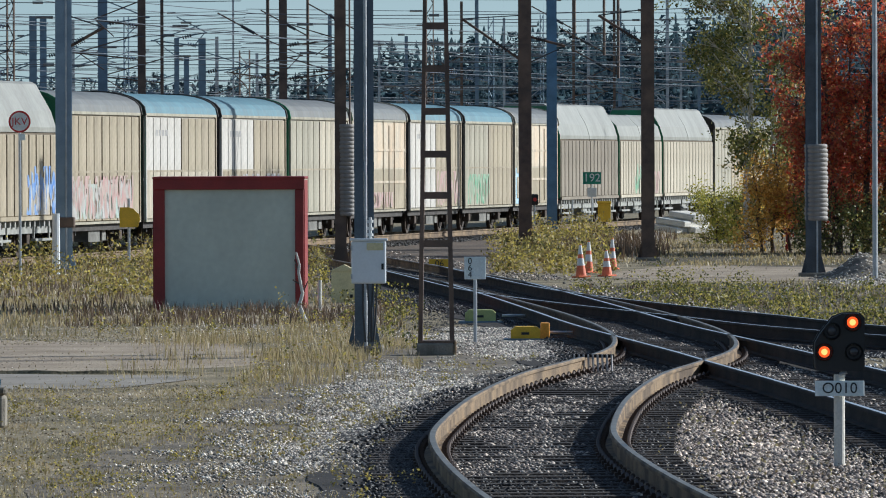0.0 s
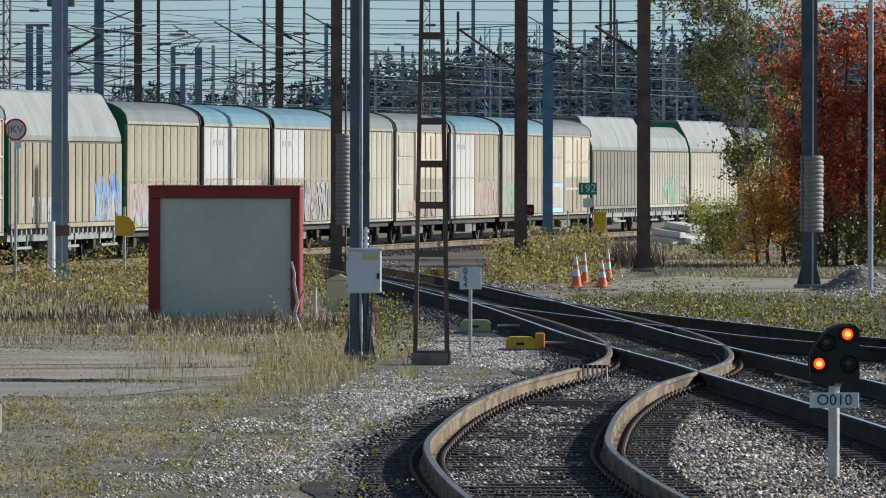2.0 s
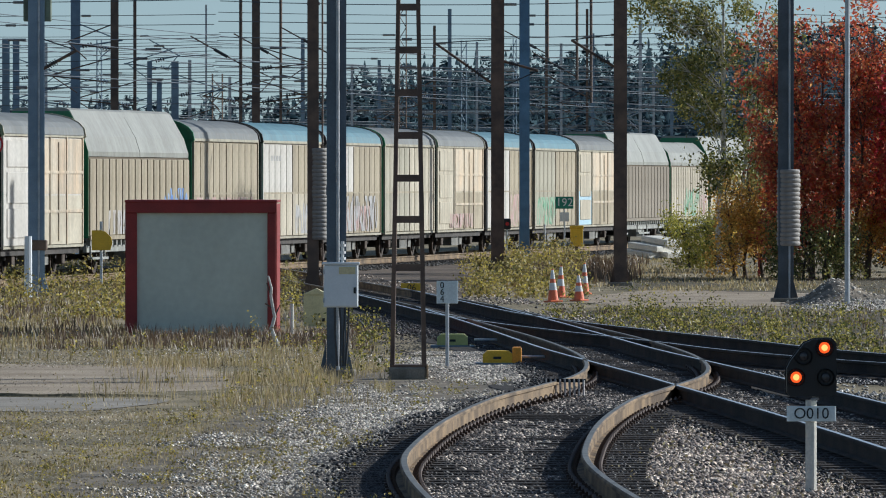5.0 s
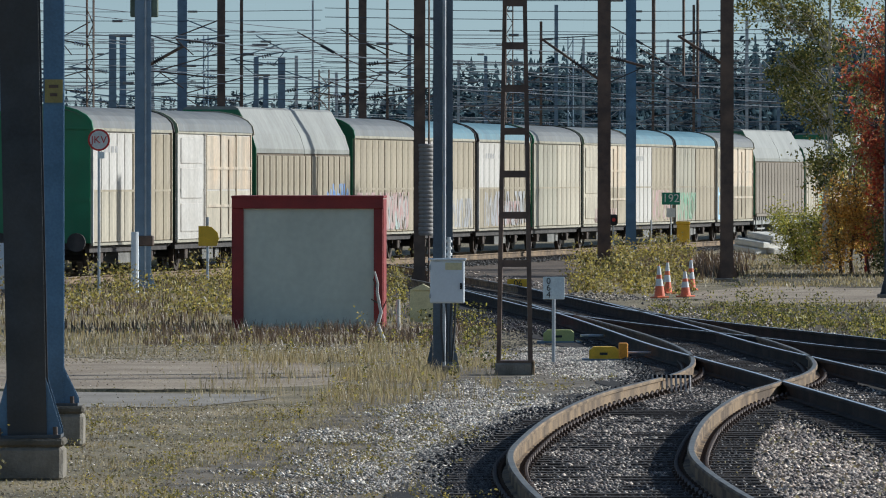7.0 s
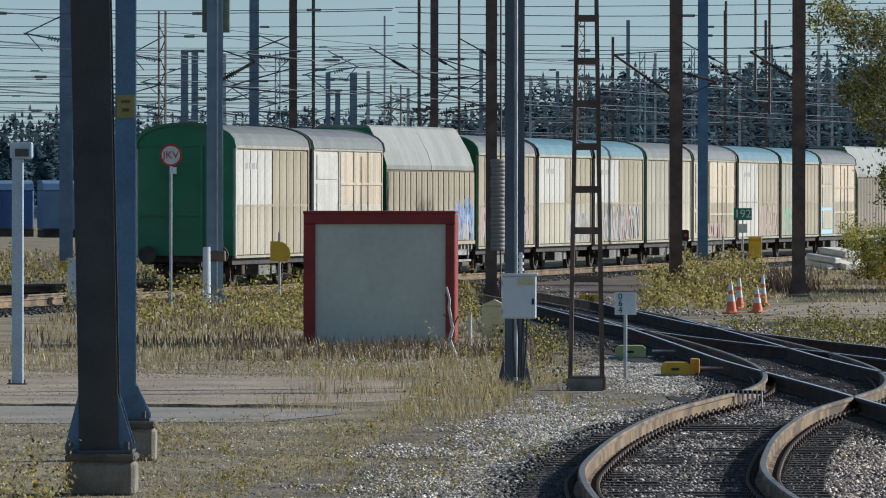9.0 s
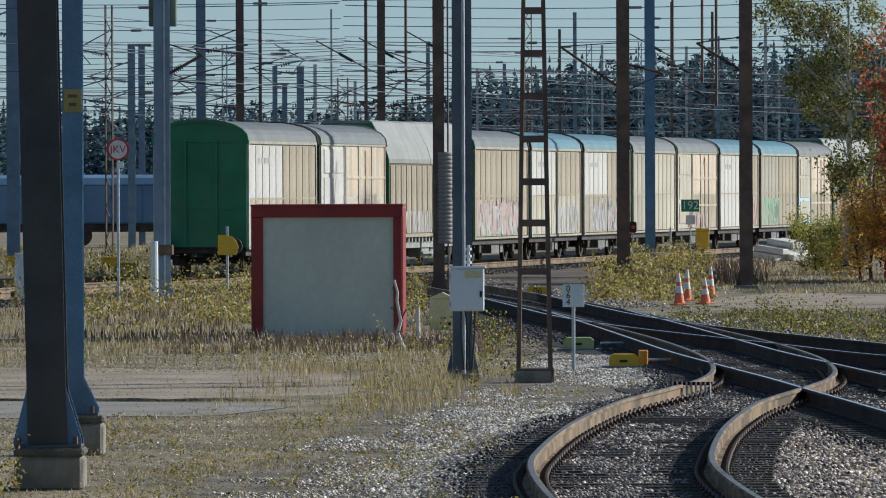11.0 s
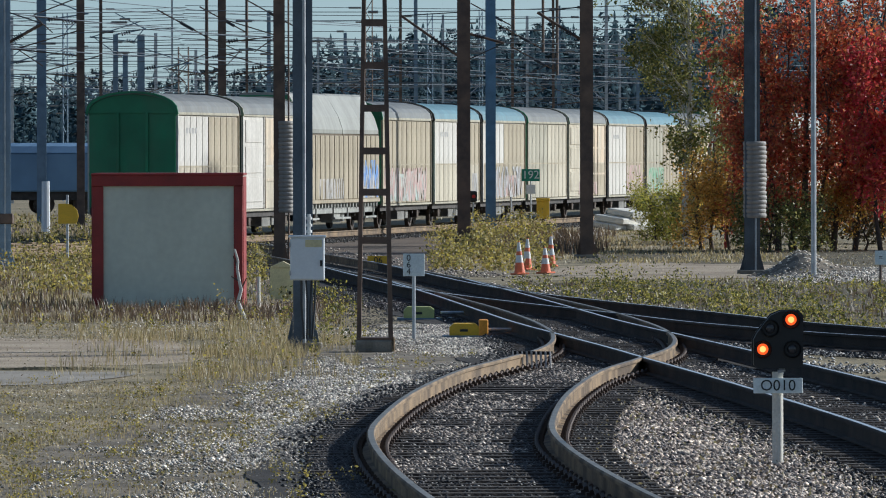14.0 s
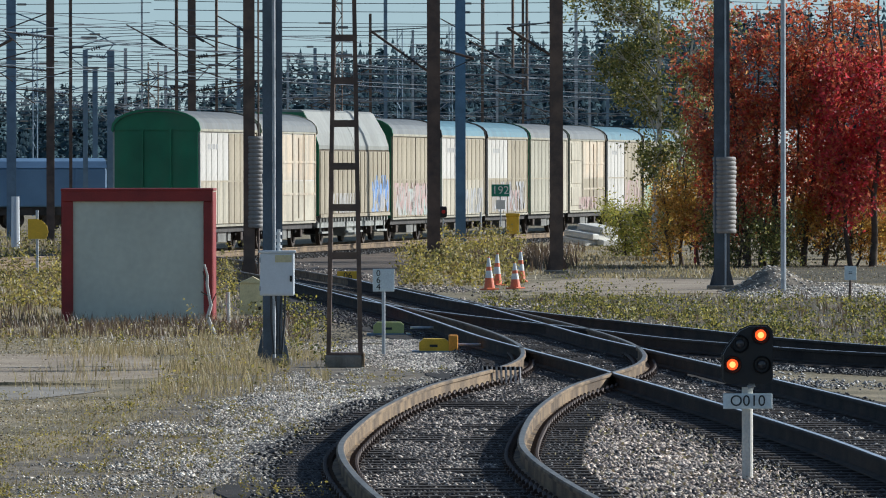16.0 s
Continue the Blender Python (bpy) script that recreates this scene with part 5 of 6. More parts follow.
for u_, d_, w_, yt, m_, k_ in (
        (-17.48, 262.00, 0.42, 12.0, "blue_steel", "h"), (-17.07, 330.00, 0.3, 8.57, "blue_steel", "h"), (-17.40, 345.00, 0.28, 8.77, "blue_steel", "h"),
        (-16.37, 300.00, 0.25, 9.5, "rust", "lattice"), (-12.45, 290.00, 0.34, 11.0, "blue_steel", "h"), (-10.45, 275.00, 0.27, 12.0, "rust", "h"),
        (-10.63, 300.00, 0.12, 11.0, "rust", "h"), (-11.08, 330.00, 0.2, 7.63, "blue_steel", "h"), (-11.16, 345.00, 0.22, 7.05, "blue_steel", "h"),
        (-10.02, 330.00, 0.3, 7.63, "blue_steel", "h"), (-10.00, 400.00, 0.5, 8.06, "rust", "lattice"), (-11.10, 420.00, 0.1, 12.0, "zinc", "h"),
        (-9.61, 410.00, 0.15, 8.05, "zinc", "h"), (-6.04, 300.00, 0.3, 12.0, "rust", "h"), (-5.61, 330.00, 0.11, 11.0, "rust", "h"),
        (-7.50, 340.00, 0.14, 10.5, "rust", "h"), (-3.04, 380.00, 0.12, 8.19, "zinc", "h"), (-0.66, 420.00, 0.36, 12.0, "rust", "lattice"),
        (0.97, 400.00, 0.14, 10.5, "rust", "h"), (1.87, 430.00, 0.2, 12.0, "blue_steel", "h"), (2.89, 470.00, 0.3, 11.0, "blue_steel", "lattice"),
        (3.04, 390.00, 0.12, 9.5, "zinc", "h"), (7.46, 450.00, 0.15, 13.0, "rust", "h"), (8.85, 480.00, 0.16, 11.0, "zinc", "h"),
        (9.34, 430.00, 0.14, 12.0, "rust", "h"), (11.21, 500.00, 0.22, 12.0, "blue_steel", "h"), (13.08, 460.00, 0.18, 12.0, "zinc", "h"),
        (13.26, 440.00, 0.13, 9.0, "zinc", "h"), (16.86, 520.00, 0.2, 11.0, "blue_steel", "h"), (17.99, 470.00, 0.25, 12.0, "blue_steel", "h"),
        (-22.37, 380.00, 0.25, 10.5, "blue_steel", "h"), (-26.37, 420.00, 0.3, 11.0, "rust", "lattice"), (-19.62, 420.00, 0.2, 10.0, "zinc", "h"),
        (-17.57, 440.00, 0.25, 10.5, "blue_steel", "lattice"), (-13.68, 480.00, 0.2, 10.0, "zinc", "h"), (-6.54, 460.00, 0.22, 11.0, "blue_steel", "h"),
        (-5.14, 500.00, 0.2, 11.0, "zinc", "lattice"), (-2.19, 480.00, 0.2, 10.0, "blue_steel", "h"), (6.54, 520.00, 0.2, 12.0, "blue_steel", "lattice"),
        (13.73, 540.00, 0.22, 12.0, "zinc", "h")):
    arms = [(rnd.uniform(5.2, 6.2), rnd.choice((-1, 1)) * rnd.uniform(1.6, 2.8)), (rnd.uniform(6.6, 7.8), rnd.choice((-1, 1)) * rnd.uniform(1.2, 2.4))]
    yard_mast(u_, d_, w_, yt, m_, arms if w_ > 0.13 else arms[:1], k_)


def wire_run(name, spans, r, label):
    """Sagging wires, one bent thread after another, in one piece of overhead line."""
    vs, fs = [], []
    for a, b, sag in spans:
        a, b = Vector(a), Vector(b)
        n = 9
        side = Vector((b - a).cross(Vector((0, 0, 1)))).normalized() * r
        base = len(vs)
        for i in range(n):
            p = a.lerp(b, i / (n - 1)) - Vector((0, 0, sag * 4 * (i / (n - 1)) * (1 - i / (n - 1))))
            vs += [tuple(p + side), tuple(p + Vector((0, 0, r))), tuple(p - side), tuple(p - Vector((0, 0, r)))]
        for i in range(n - 1):
            for k in range(4):
                fs.append((base + i * 4 + k, base + i * 4 + (k + 1) % 4, base + i * 4 + 4 + (k + 1) % 4, base + i * 4 + 4 + k))
    return tagged(raw(name, vs, fs, "wire"), label, "overhead wire", kind="stuff")


spans = []
for k, d in enumerate((250, 285, 320, 360, 405, 455, 510, 580)):
    for z in (5.7, 6.5, 7.3, 8.3, 9.4):
        zz = z + rnd.uniform(-0.25, 0.25)
        x0 = -0.09 * d
        for j in range(3):
            x1 = x0 + 0.065 * d
            spans.append(((x0, d + rnd.uniform(-8, 8), zz), (x1, d + rnd.uniform(-8, 8), zz + rnd.uniform(-0.3, 0.3)), rnd.uniform(0.0, 0.25)))
            x0 = x1
    # droppers between the two lowest cross wires
    for j in range(48):
        x = rnd.uniform(-0.075, 0.075) * d
        z = rnd.choice((5.6, 6.4, 7.2))
        spans.append(((x, d, z), (x + rnd.uniform(-0.05, 0.05), d, z + rnd.uniform(0.7, 1.1)), 0.0))
ins_v, ins_f = [], []
for a_, b_, sag_ in [q for q in spans if abs(q[0][0] - q[1][0]) > 1.0]:
    for f_ in (rnd.uniform(0.1, 0.45), rnd.uniform(0.55, 0.9)):
        p_ = Vector(a_).lerp(Vector(b_), f_) - Vector((0, 0, sag_ * 4 * f_ * (1 - f_)))
        n0 = len(ins_v)
        hl, rr_ = rnd.uniform(0.15, 0.3), 0.05
        for dx_ in (-hl, hl):
            ins_v += [(p_.x + dx_, p_.y + rr_ * math.cos(k * math.pi / 3), p_.z + rr_ * math.sin(k * math.pi / 3)) for k in range(6)]
        ins_f += [(n0 + k, n0 + (k + 1) % 6, n0 + 6 + (k + 1) % 6, n0 + 6 + k) for k in range(6)] + [tuple(range(n0, n0 + 6)), tuple(range(n0 + 6, n0 + 12))]
tagged(raw("span_insulators", ins_v, ins_f, "guard"), "grey insulators in the cross wires", "insulators", kind="stuff")
wire_run("cross_span_wires", spans, 0.013, "thin grey overhead wires strung across the yard")
spans = []
for x0, y0, x1, y1, z in ((-26, 255, 40, 560, 6.9), (-30, 260, 10, 520, 5.8), (-12, 250, 48, 520, 5.9), (-34, 300, 0, 560, 6.5), (-20, 300, 50, 600, 8.2), (-22, 270, 14, 420, 7.8)):
    spans.append(((x0, y0, z), (x1, y1, z + 0.2), 0.3))
    spans.append(((x0, y0, z + 1.1), (x1, y1, z + 1.4), 0.8))
    for j in range(12):
        f = rnd.random()
        p = Vector((x0, y0, z)).lerp(Vector((x1, y1, z)), f)
        spans.append((tuple(p), (p.x, p.y, p.z + 1.0), 0.0))
wire_run("contact_wires", spans, 0.015, "contact wires and catenary along the yard tracks")
# hanging posts with slanted registration arms
for u_, d_, z0_, z1_ in ((-6.62, 300.00, 6.82, 10.5), (-5.44, 320.00, 7.29, 10.5), (-3.37, 310.00, 7.36, 10.0), (7.11, 320.00, 5.69, 11.0),
                         (5.85, 350.00, 7.99, 11.0), (6.95, 340.00, 6.86, 11.0)):
    e = empty("drop_post", u_, d_, 0)
    bm = bmesh.new()
    tube(bm, (0, 0, z0_), (0, 0, z1_), 0.06, seg=6)
    part("tube", bm, "rust", e)
    bm = bmesh.new()
    tube(bm, (0, 0, z0_ + 0.15), (-1.9, 0, z0_ + 1.2), 0.03, seg=6)
    arm = part("registration_arm", bm, "rust", e)
    bm = bmesh.new()
    tube(bm, (-0.5, 0, z0_ + 0.42), (-1.0, 0, z0_ + 0.7), 0.06, seg=8)
    part("insulator", bm, "cable", arm)
    tagged(e, "hanging drop post with a slanted registration arm", "catenary arm", "drop posts")


# ---- distant wagons ----
def far_wagon(x, y, rz, material, roof, name, label, ln=13.0, h=2.6):
    e = empty(name, x, y, 0.0, rz)
    part("body", boxes((-ln / 2, ln / 2, -1.3, 1.3, 0.95, h), bevel=0.06), material, e)
    prof = [(-1.32, h), (1.32, h), (1.1, h + 0.28), (0.5, h + 0.42), (-0.5, h + 0.42), (-1.1, h + 0.28)]
    bm = prism(prof, -ln / 2, ln / 2)
    bmesh.ops.rotate(bm, cent=(0, 0, 0), matrix=Matrix.Rotation(math.pi / 2, 3, "Z"), verts=bm.verts)
    part("roof", bm, roof, e)
    part("underframe", boxes((-ln / 2, ln / 2, -1.1, 1.1, 0.6, 0.94)), "under", e)
    for k in range(5):
        xx = -ln / 2 + (k + 0.5) * ln / 5
        part("rib", boxes((xx - 0.05, xx + 0.05, -1.36, -1.301, 0.97, h - 0.02)), material, e)
    for xx in (-ln * 0.33, -ln * 0.2, ln * 0.2, ln * 0.33):
        for ya, yb in ((-0.83, -0.7), (0.7, 0.83)):
            bm = bmesh.new()
            tube(bm, (xx, ya, 0.45), (xx, yb, 0.45), 0.45, seg=16)
            part("wheel", bm, "wheel", e)
    return tagged(e, label, "freight wagon", "standing wagons")


far_wagon(-16.97, 335.00, 10, "grey_blue", "grey_blue", "standing_wagon", "standing grey-blue wagon far across the yard")
far_wagon(-30.61, 339.00, 10, "blue_paint", "grey_blue", "standing_wagon", "standing dark blue wagon far across the yard")
for gx, gy in ((-13.10, 240.00), (-11.64, 222.00), (-16.34, 245.00)):
    yellow_cabinet(gx, gy, 0.5, 0.42)


# ---- stones ----
def stones(name, pts, size, material, label, seed=3):
    """Broken stones: eight-sided lumps with uneven corners, one mesh."""
    rs = np.random.RandomState(seed)
    pts = np.asarray(pts)
    n = len(pts)
    base = np.array([(1, 0, 0), (-1, 0, 0), (0, 1, 0), (0, -1, 0), (0, 0, 1), (0, 0, -0.5)], float)
    tri = np.array([(0, 2, 4), (2, 1, 4), (1, 3, 4), (3, 0, 4), (2, 0, 5), (1, 2, 5), (3, 1, 5), (0, 3, 5)])
    sz = rs.uniform(size[0], size[1], n)[:, None, None]
    v = base[None] * rs.uniform(0.6, 1.25, (n, 6, 3)) + rs.uniform(-0.3, 0.3, (n, 6, 3))
    a = rs.uniform(0, 2 * np.pi, n)
    c, s = np.cos(a), np.sin(a)
    x = v[:, :, 0] * c[:, None] - v[:, :, 1] * s[:, None]
    y = v[:, :, 0] * s[:, None] + v[:, :, 1] * c[:, None]
    v = np.stack([x, y, v[:, :, 2] * 0.62], 2) * sz + pts[:, None, :]
    f = (tri[None] + (np.arange(n) * 6)[:, None, None]).reshape(-1, 3)
    ob = fast_mesh(name, v.reshape(-1, 3), f, material)
    return tagged(ob, label, "ballast", kind="stuff")


def fast_mesh(name, v, f, material):
    me = bpy.data.meshes.new(name)
    k = f.shape[1]
    me.vertices.add(len(v))
    me.vertices.foreach_set("co", np.ascontiguousarray(v, np.float32).ravel())
    me.loops.add(len(f) * k)
    me.loops.foreach_set("vertex_index", np.ascontiguousarray(f, np.int32).ravel())
    me.polygons.add(len(f))
    me.polygons.foreach_set("loop_start", np.arange(len(f), dtype=np.int32) * k)
    me.update(calc_edges=True)
    me.materials.append(M[material])
    return new(name, me)


def patchy(x, y, sc, seed):
    return noise.noise((x * sc, y * sc * 0.35, seed))


def along(track, d0, d1, o0, o1, n, seed, keep=None, z=0.0):
    """Points beside a track's centre line, between two offsets."""
    rs = np.random.RandomState(seed)
    xy, h = spline(track, 0.5)
    m = (xy[:, 1] > d0) & (xy[:, 1] < d1)
    xy, h = xy[m], h[m]
    i = rs.randint(0, len(xy), n)
    o = rs.uniform(o0, o1, n)
    x = xy[i, 0] + h[i, 1] * o + rs.uniform(-0.2, 0.2, n)
    y = xy[i, 1] - h[i, 0] * o + rs.uniform(-0.3, 0.3, n)
    p = np.stack([x, y, np.full(n, z)], 1)
    if keep:
        p = p[[keep(a, b) for a, b in zip(x, y)]]
    return p


def cribs(track, d0, d1, half, n, seed, keep, z):
    """Points in the gaps between sleepers, inside the rails."""
    rs = np.random.RandomState(seed)
    xy, h = spline(track, 0.6)
    m = (xy[:, 1] > d0) & (xy[:, 1] < d1)
    xy, h = xy[m], h[m]
    i = rs.randint(0, len(xy), n)
    s = 0.3 + rs.normal(0, 0.14, n)
    o = rs.uniform(-half, half, n)
    x = xy[i, 0] + h[i, 1] * o + h[i, 0] * s
    y = xy[i, 1] - h[i, 0] * o + h[i, 1] * s
    p = np.stack([x, y, np.full(n, z)], 1)
    return p[[keep(a, b) for a, b in zip(x, y)]]


def rail_free(x, y):
    for xy, h in LINES:
        j = int(np.argmin((xy[:, 0] - x) ** 2 + (xy[:, 1] - y) ** 2))
        o = (x - xy[j, 0]) * h[j, 1] - (y - xy[j, 1]) * h[j, 0]
        if abs(abs(o) - GAUGE) < 0.13:
            return False
    return True


def near_x(y):
    return float(np.interp(y, [r[1] for r in TRACK_A], [r[0] for r in TRACK_A]))


LINES = [spline(t, 0.8) for t in (TRACK_A, TRACK_B, TRACK_C)]
stones("ballast_shoulder", along(TRACK_A, 48, 118, -3.6, -1.1, 90000, 1, lambda x, y: rail_free(x, y) and patchy(x, y, 0.5, 2) + 0.6 * patchy(x, y, 1.7, 5) + random.uniform(-0.45, 0.45) > -0.1 + 0.5 * max(0.0, near_x(y) - x - 2.0), -0.04),
       (0.008, 0.028), "stone", "light grey broken stone beside the track")
# fewer pale stones towards the right rail imitate its shadow band
stones("ballast_inside", cribs(TRACK_A, 46, 135, 0.62, 20000, 2, lambda x, y: patchy(x, y, 0.7, 7) + 0.8 * patchy(x, y, 2.3, 4) + random.uniform(-0.3, 0.3) > 0.12 + 0.7 * max(0.0, x - near_x(y)) + 0.01 * max(0.0, y - 84), 0.0),
       (0.011, 0.034), "stone_rusty", "grey broken stone between the rails")
stones("ballast_oily", along(TRACK_A, 46, 150, -1.42, 1.15, 52000, 3, lambda x, y: rail_free(x, y) and patchy(x, y, 0.7, 12) + random.uniform(-0.4, 0.4) > -0.25, -0.006),
       (0.012, 0.034), "oily_stone", "dark oily stone in the track bed")
stones("ballast_branch", along(TRACK_B, 60, 125, -0.62, 2.6, 26000, 5, lambda x, y: rail_free(x, y) and patchy(x, y, 0.6, 9) + random.uniform(-0.3, 0.3) > 0.06 + 0.008 * max(0.0, y - 88), -0.02),
       (0.014, 0.04), "stone_mixed", "grey broken stone in the branch track")
stones("ballast_dark_branch", along(TRACK_C, 82, 150, -2.2, 1.6, 22000, 6, rail_free, -0.02), (0.02, 0.045), "oily_stone", "dark stone of the far track bed")
stones("ballast_cribs", cribs(TRACK_B, 52, 100, 0.62, 7000, 64, lambda x, y: patchy(x, y, 0.8, 3) + random.uniform(-0.4, 0.4) > 0.12, 0.0), (0.011, 0.034), "stone_rusty", "rusty stone between the branch sleepers")
# black stones deepen the band where the near rail's shadow falls
stones("ballast_edge", along(TRACK_A, 46, 72, -1.15, -0.95, 5000, 67, rail_free, -0.004), (0.012, 0.034), "oily_stone", "black oily stone deepening the near rail's shadow")
stones("ballast_rough", along(TRACK_B, 50, 100, -1.5, 1.5, 16000, 65, rail_free, -0.008), (0.012, 0.034), "oily_stone", "dark oily stone in the branch bed")
stones("ballast_spilt", along(TRACK_A, 128, 215, -2.6, 3.2, 9000, 66, lambda x, y: patchy(x, y, 0.3, 8) + random.uniform(-0.4, 0.4) > 0.0, -0.03), (0.02, 0.05), "stone_rusty", "rusty stone spilt beside the yard tracks")
stones("ballast_train", along(TRAIN_LINE, 150, 300, -1.4, 3.0, 16000, 8, None, -0.02), (0.025, 0.06), "oily_stone", "rusty stone under the train")


# ---- grass, weeds, leaves ----
def zone(d0, d1, left, right, n, seed, patch=None):
    """Points on the ground between two distances; left and right give x at d0 and at d1."""
    rs = np.random.RandomState(seed)
    t = rs.uniform(0, 1, n)
    a = left[0] + (left[1] - left[0]) * t
    b = right[0] + (right[1] - right[0]) * t
    x = a + (b - a) * rs.uniform(0, 1, n)
    y = d0 + (d1 - d0) * t
    p = np.stack([x, y, np.full(n, -0.06)], 1)
    e = np.minimum(np.minimum(t, 1 - t) * (d1 - d0) / 6.0, np.minimum(x - a, b - x) / 0.9)
    trodden = ((x < -2.3) & (y > 88.5) & (y < 108)) | ((x > 4.0) & (x < 10.2) & (y > 161) & (y < 184))
    p[trodden & (rs.uniform(0, 1, n) < 0.85)] = np.nan
    e = np.where(np.isnan(p[:, 0]), -9.0, e)
    p = np.nan_to_num(p)
    wob = np.array([patchy(q[0], q[1], 0.9, seed + 0.5) for q in p])
    p = p[rs.uniform(0, 1, n) < np.where(e < -5, -1.0, np.clip(e + wob * 0.8, 0.03, 1))]
    if patch:
        v = np.array([patchy(q[0], q[1], patch[0], seed) + 0.5 * patchy(q[0], q[1], patch[0] * 3.1, seed + 3) for q in p])
        p = p[v + rs.uniform(-0.12, 0.12, len(p)) > patch[1]]
    return p


def blades(name, pts, height, material, label, seed, width=0.006, lean=0.5):
    """Grass: tapered bent blades."""
    rs = np.random.RandomState(seed)
    n = len(pts)
    h = rs.uniform(height[0], height[1], n)
    a = rs.uniform(0, 2 * np.pi, n)
    dx, dy = np.cos(a), np.sin(a)
    ln = rs.uniform(0.1, lean, n) * h
    w = width * rs.uniform(0.7, 1.5, n)
    px, py = -dy * w, dx * w
    z = pts[:, 2]
    x, y = pts[:, 0], pts[:, 1]
    v = np.stack([np.stack([x - px, y - py, z], 1), np.stack([x + px, y + py, z], 1),
                  np.stack([x + dx * ln * 0.35 + px * 0.8, y + dy * ln * 0.35 + py * 0.8, z + h * 0.6], 1),
                  np.stack([x + dx * ln * 0.35 - px * 0.8, y + dy * ln * 0.35 - py * 0.8, z + h * 0.6], 1),
                  np.stack([x + dx * ln, y + dy * ln, z + h], 1)], 1).reshape(-1, 3)
    b = (np.arange(n) * 5)[:, None]
    f = np.concatenate([b + np.array([[0, 1, 2]]), b + np.array([[0, 2, 3]]), b + np.array([[3, 2, 4]])])
    return tagged(fast_mesh(name, v, f, material), label, "grass", kind="stuff")


def leaves(name, pts, size, material, seed):
    """Leaves as small bent diamonds, each turned its own way."""
    rs = np.random.RandomState(seed)
    n = len(pts)
    u = rs.normal(size=(n, 3))
    u /= np.linalg.norm(u, axis=1)[:, None]
    w = np.cross(u, rs.normal(size=(n, 3)))
    w /= np.linalg.norm(w, axis=1)[:, None]
    s = rs.uniform(size[0], size[1], n)[:, None]
    k = np.cross(u, w)
    v = np.stack([pts - u * s, pts + w * s * 0.55 + k * s * 0.15, pts + u * s, pts - w * s * 0.55 + k * s * 0.15], 1).reshape(-1, 3)
    b = (np.arange(n) * 4)[:, None]
    f = np.concatenate([b + np.array([[0, 1, 2]]), b + np.array([[0, 2, 3]])])
    return fast_mesh(name, v, f, material)


def weeds(name, pts, height, per, spread, size, material, label, seed):
    """Low weeds: leaves round many short stems."""
    rs = np.random.RandomState(seed)
    n = len(pts)
    lush = np.array([max(0.2, 0.85 + 2.0 * patchy(p_[0], p_[1], 1.1, seed + 0.2)) for p_ in pts]) * rs.uniform(0.6, 1.3, n)
    h = rs.uniform(height[0], height[1], n) * lush
    q = np.repeat(np.arange(n), np.maximum(3, (1.45 * per * lush).astype(int)))
    m = len(q)
    t = rs.uniform(0.1, 1, m)
    p = pts[q] + np.stack([rs.normal(0, spread, m) * t, rs.normal(0, spread, m) * t, h[q] * t], 1)
    return tagged(leaves(name, p, size, material, seed), label, "weeds", kind="stuff")


blades("dry_grass", zone(88, 116, (-3.9, -4.4), (-0.3, -0.2), 24000, 21, (0.7, -0.05)), (0.06, 0.25), "straw", "tall dry straw-coloured grass round the mast", 21, width=0.004)
weeds("column_weeds", zone(61, 67.5, (-5.2, -5.2), (-4.2, -4.3), 120, 58), (0.08, 0.34), 12, 0.06, (0.012, 0.028), "weed", "yellow weeds round the concrete blocks", 58)
weeds("gravel_weeds", along(TRACK_A, 50, 100, -4.2, -1.6, 1500, 59, lambda x, y: patchy(x, y, 0.9, 31) + random.uniform(-0.3, 0.3) > 0.05, -0.05), (0.02, 0.1), 9, 0.05, (0.007, 0.016), "weed", "sparse weeds rooted in the gravel", 59)
weeds("mast_weeds", zone(92, 112, (-3.4, -3.6), (-0.2, -0.1), 160, 51, (0.8, 0.05)), (0.1, 0.4), 14, 0.07, (0.014, 0.03), "weed", "yellow-green weeds round the mast feet", 51)
blades("heath_stems", zone(118, 133, (-5.8, -6.2), (-0.6, -0.6), 13000, 22, (0.9, -0.05)), (0.05, 0.27), "heath", "reddish-brown dead stems before the shed", 22, width=0.006)
weeds("shed_weeds", zone(110, 129, (-5.5, -6.5), (-0.5, -0.3), 700, 23, (0.8, 0.1)), (0.08, 0.4), 9, 0.06, (0.014, 0.03), "weed", "yellowing weeds along the shed", 23)
blades("field_grass", zone(112, 205, (-9.0, -13.5), (-1.6, -2.4), 26000, 24, (0.5, -0.1)), (0.04, 0.17), "straw", "thin dry grass on the far field", 24, width=0.008)
weeds("field_weeds", zone(140, 206, (-9.5, -14.0), (-4.6, -5.0), 2300, 25, (0.5, 0.06)), (0.16, 0.56), 13, 0.11, (0.022, 0.05), "weed", "yellow weeds by the far tracks", 25)
weeds("near_weeds", zone(50, 96, (-4.0, -6.0), (0.3, -0.6), 1500, 26, (1.3, 0.14)), (0.02, 0.14), 14, 0.05, (0.008, 0.019), "weed", "small yellow-green weeds in gravel", 26)
blades("near_grass", zone(52, 96, (-3.8, -5.6), (0.0, -0.8), 16000, 27, (0.7, 0.0)), (0.02, 0.07), "straw", "short dry grass in gravel", 27, width=0.004)
weeds("bank_weeds", zone(108, 158, (6.2, 1.6), (13.0, 13.5), 2500, 28, (0.6, 0.05)), (0.04, 0.24), 14, 0.1, (0.016, 0.038), "weed_dark", "yellow-green weeds on the bank behind the track", 28)
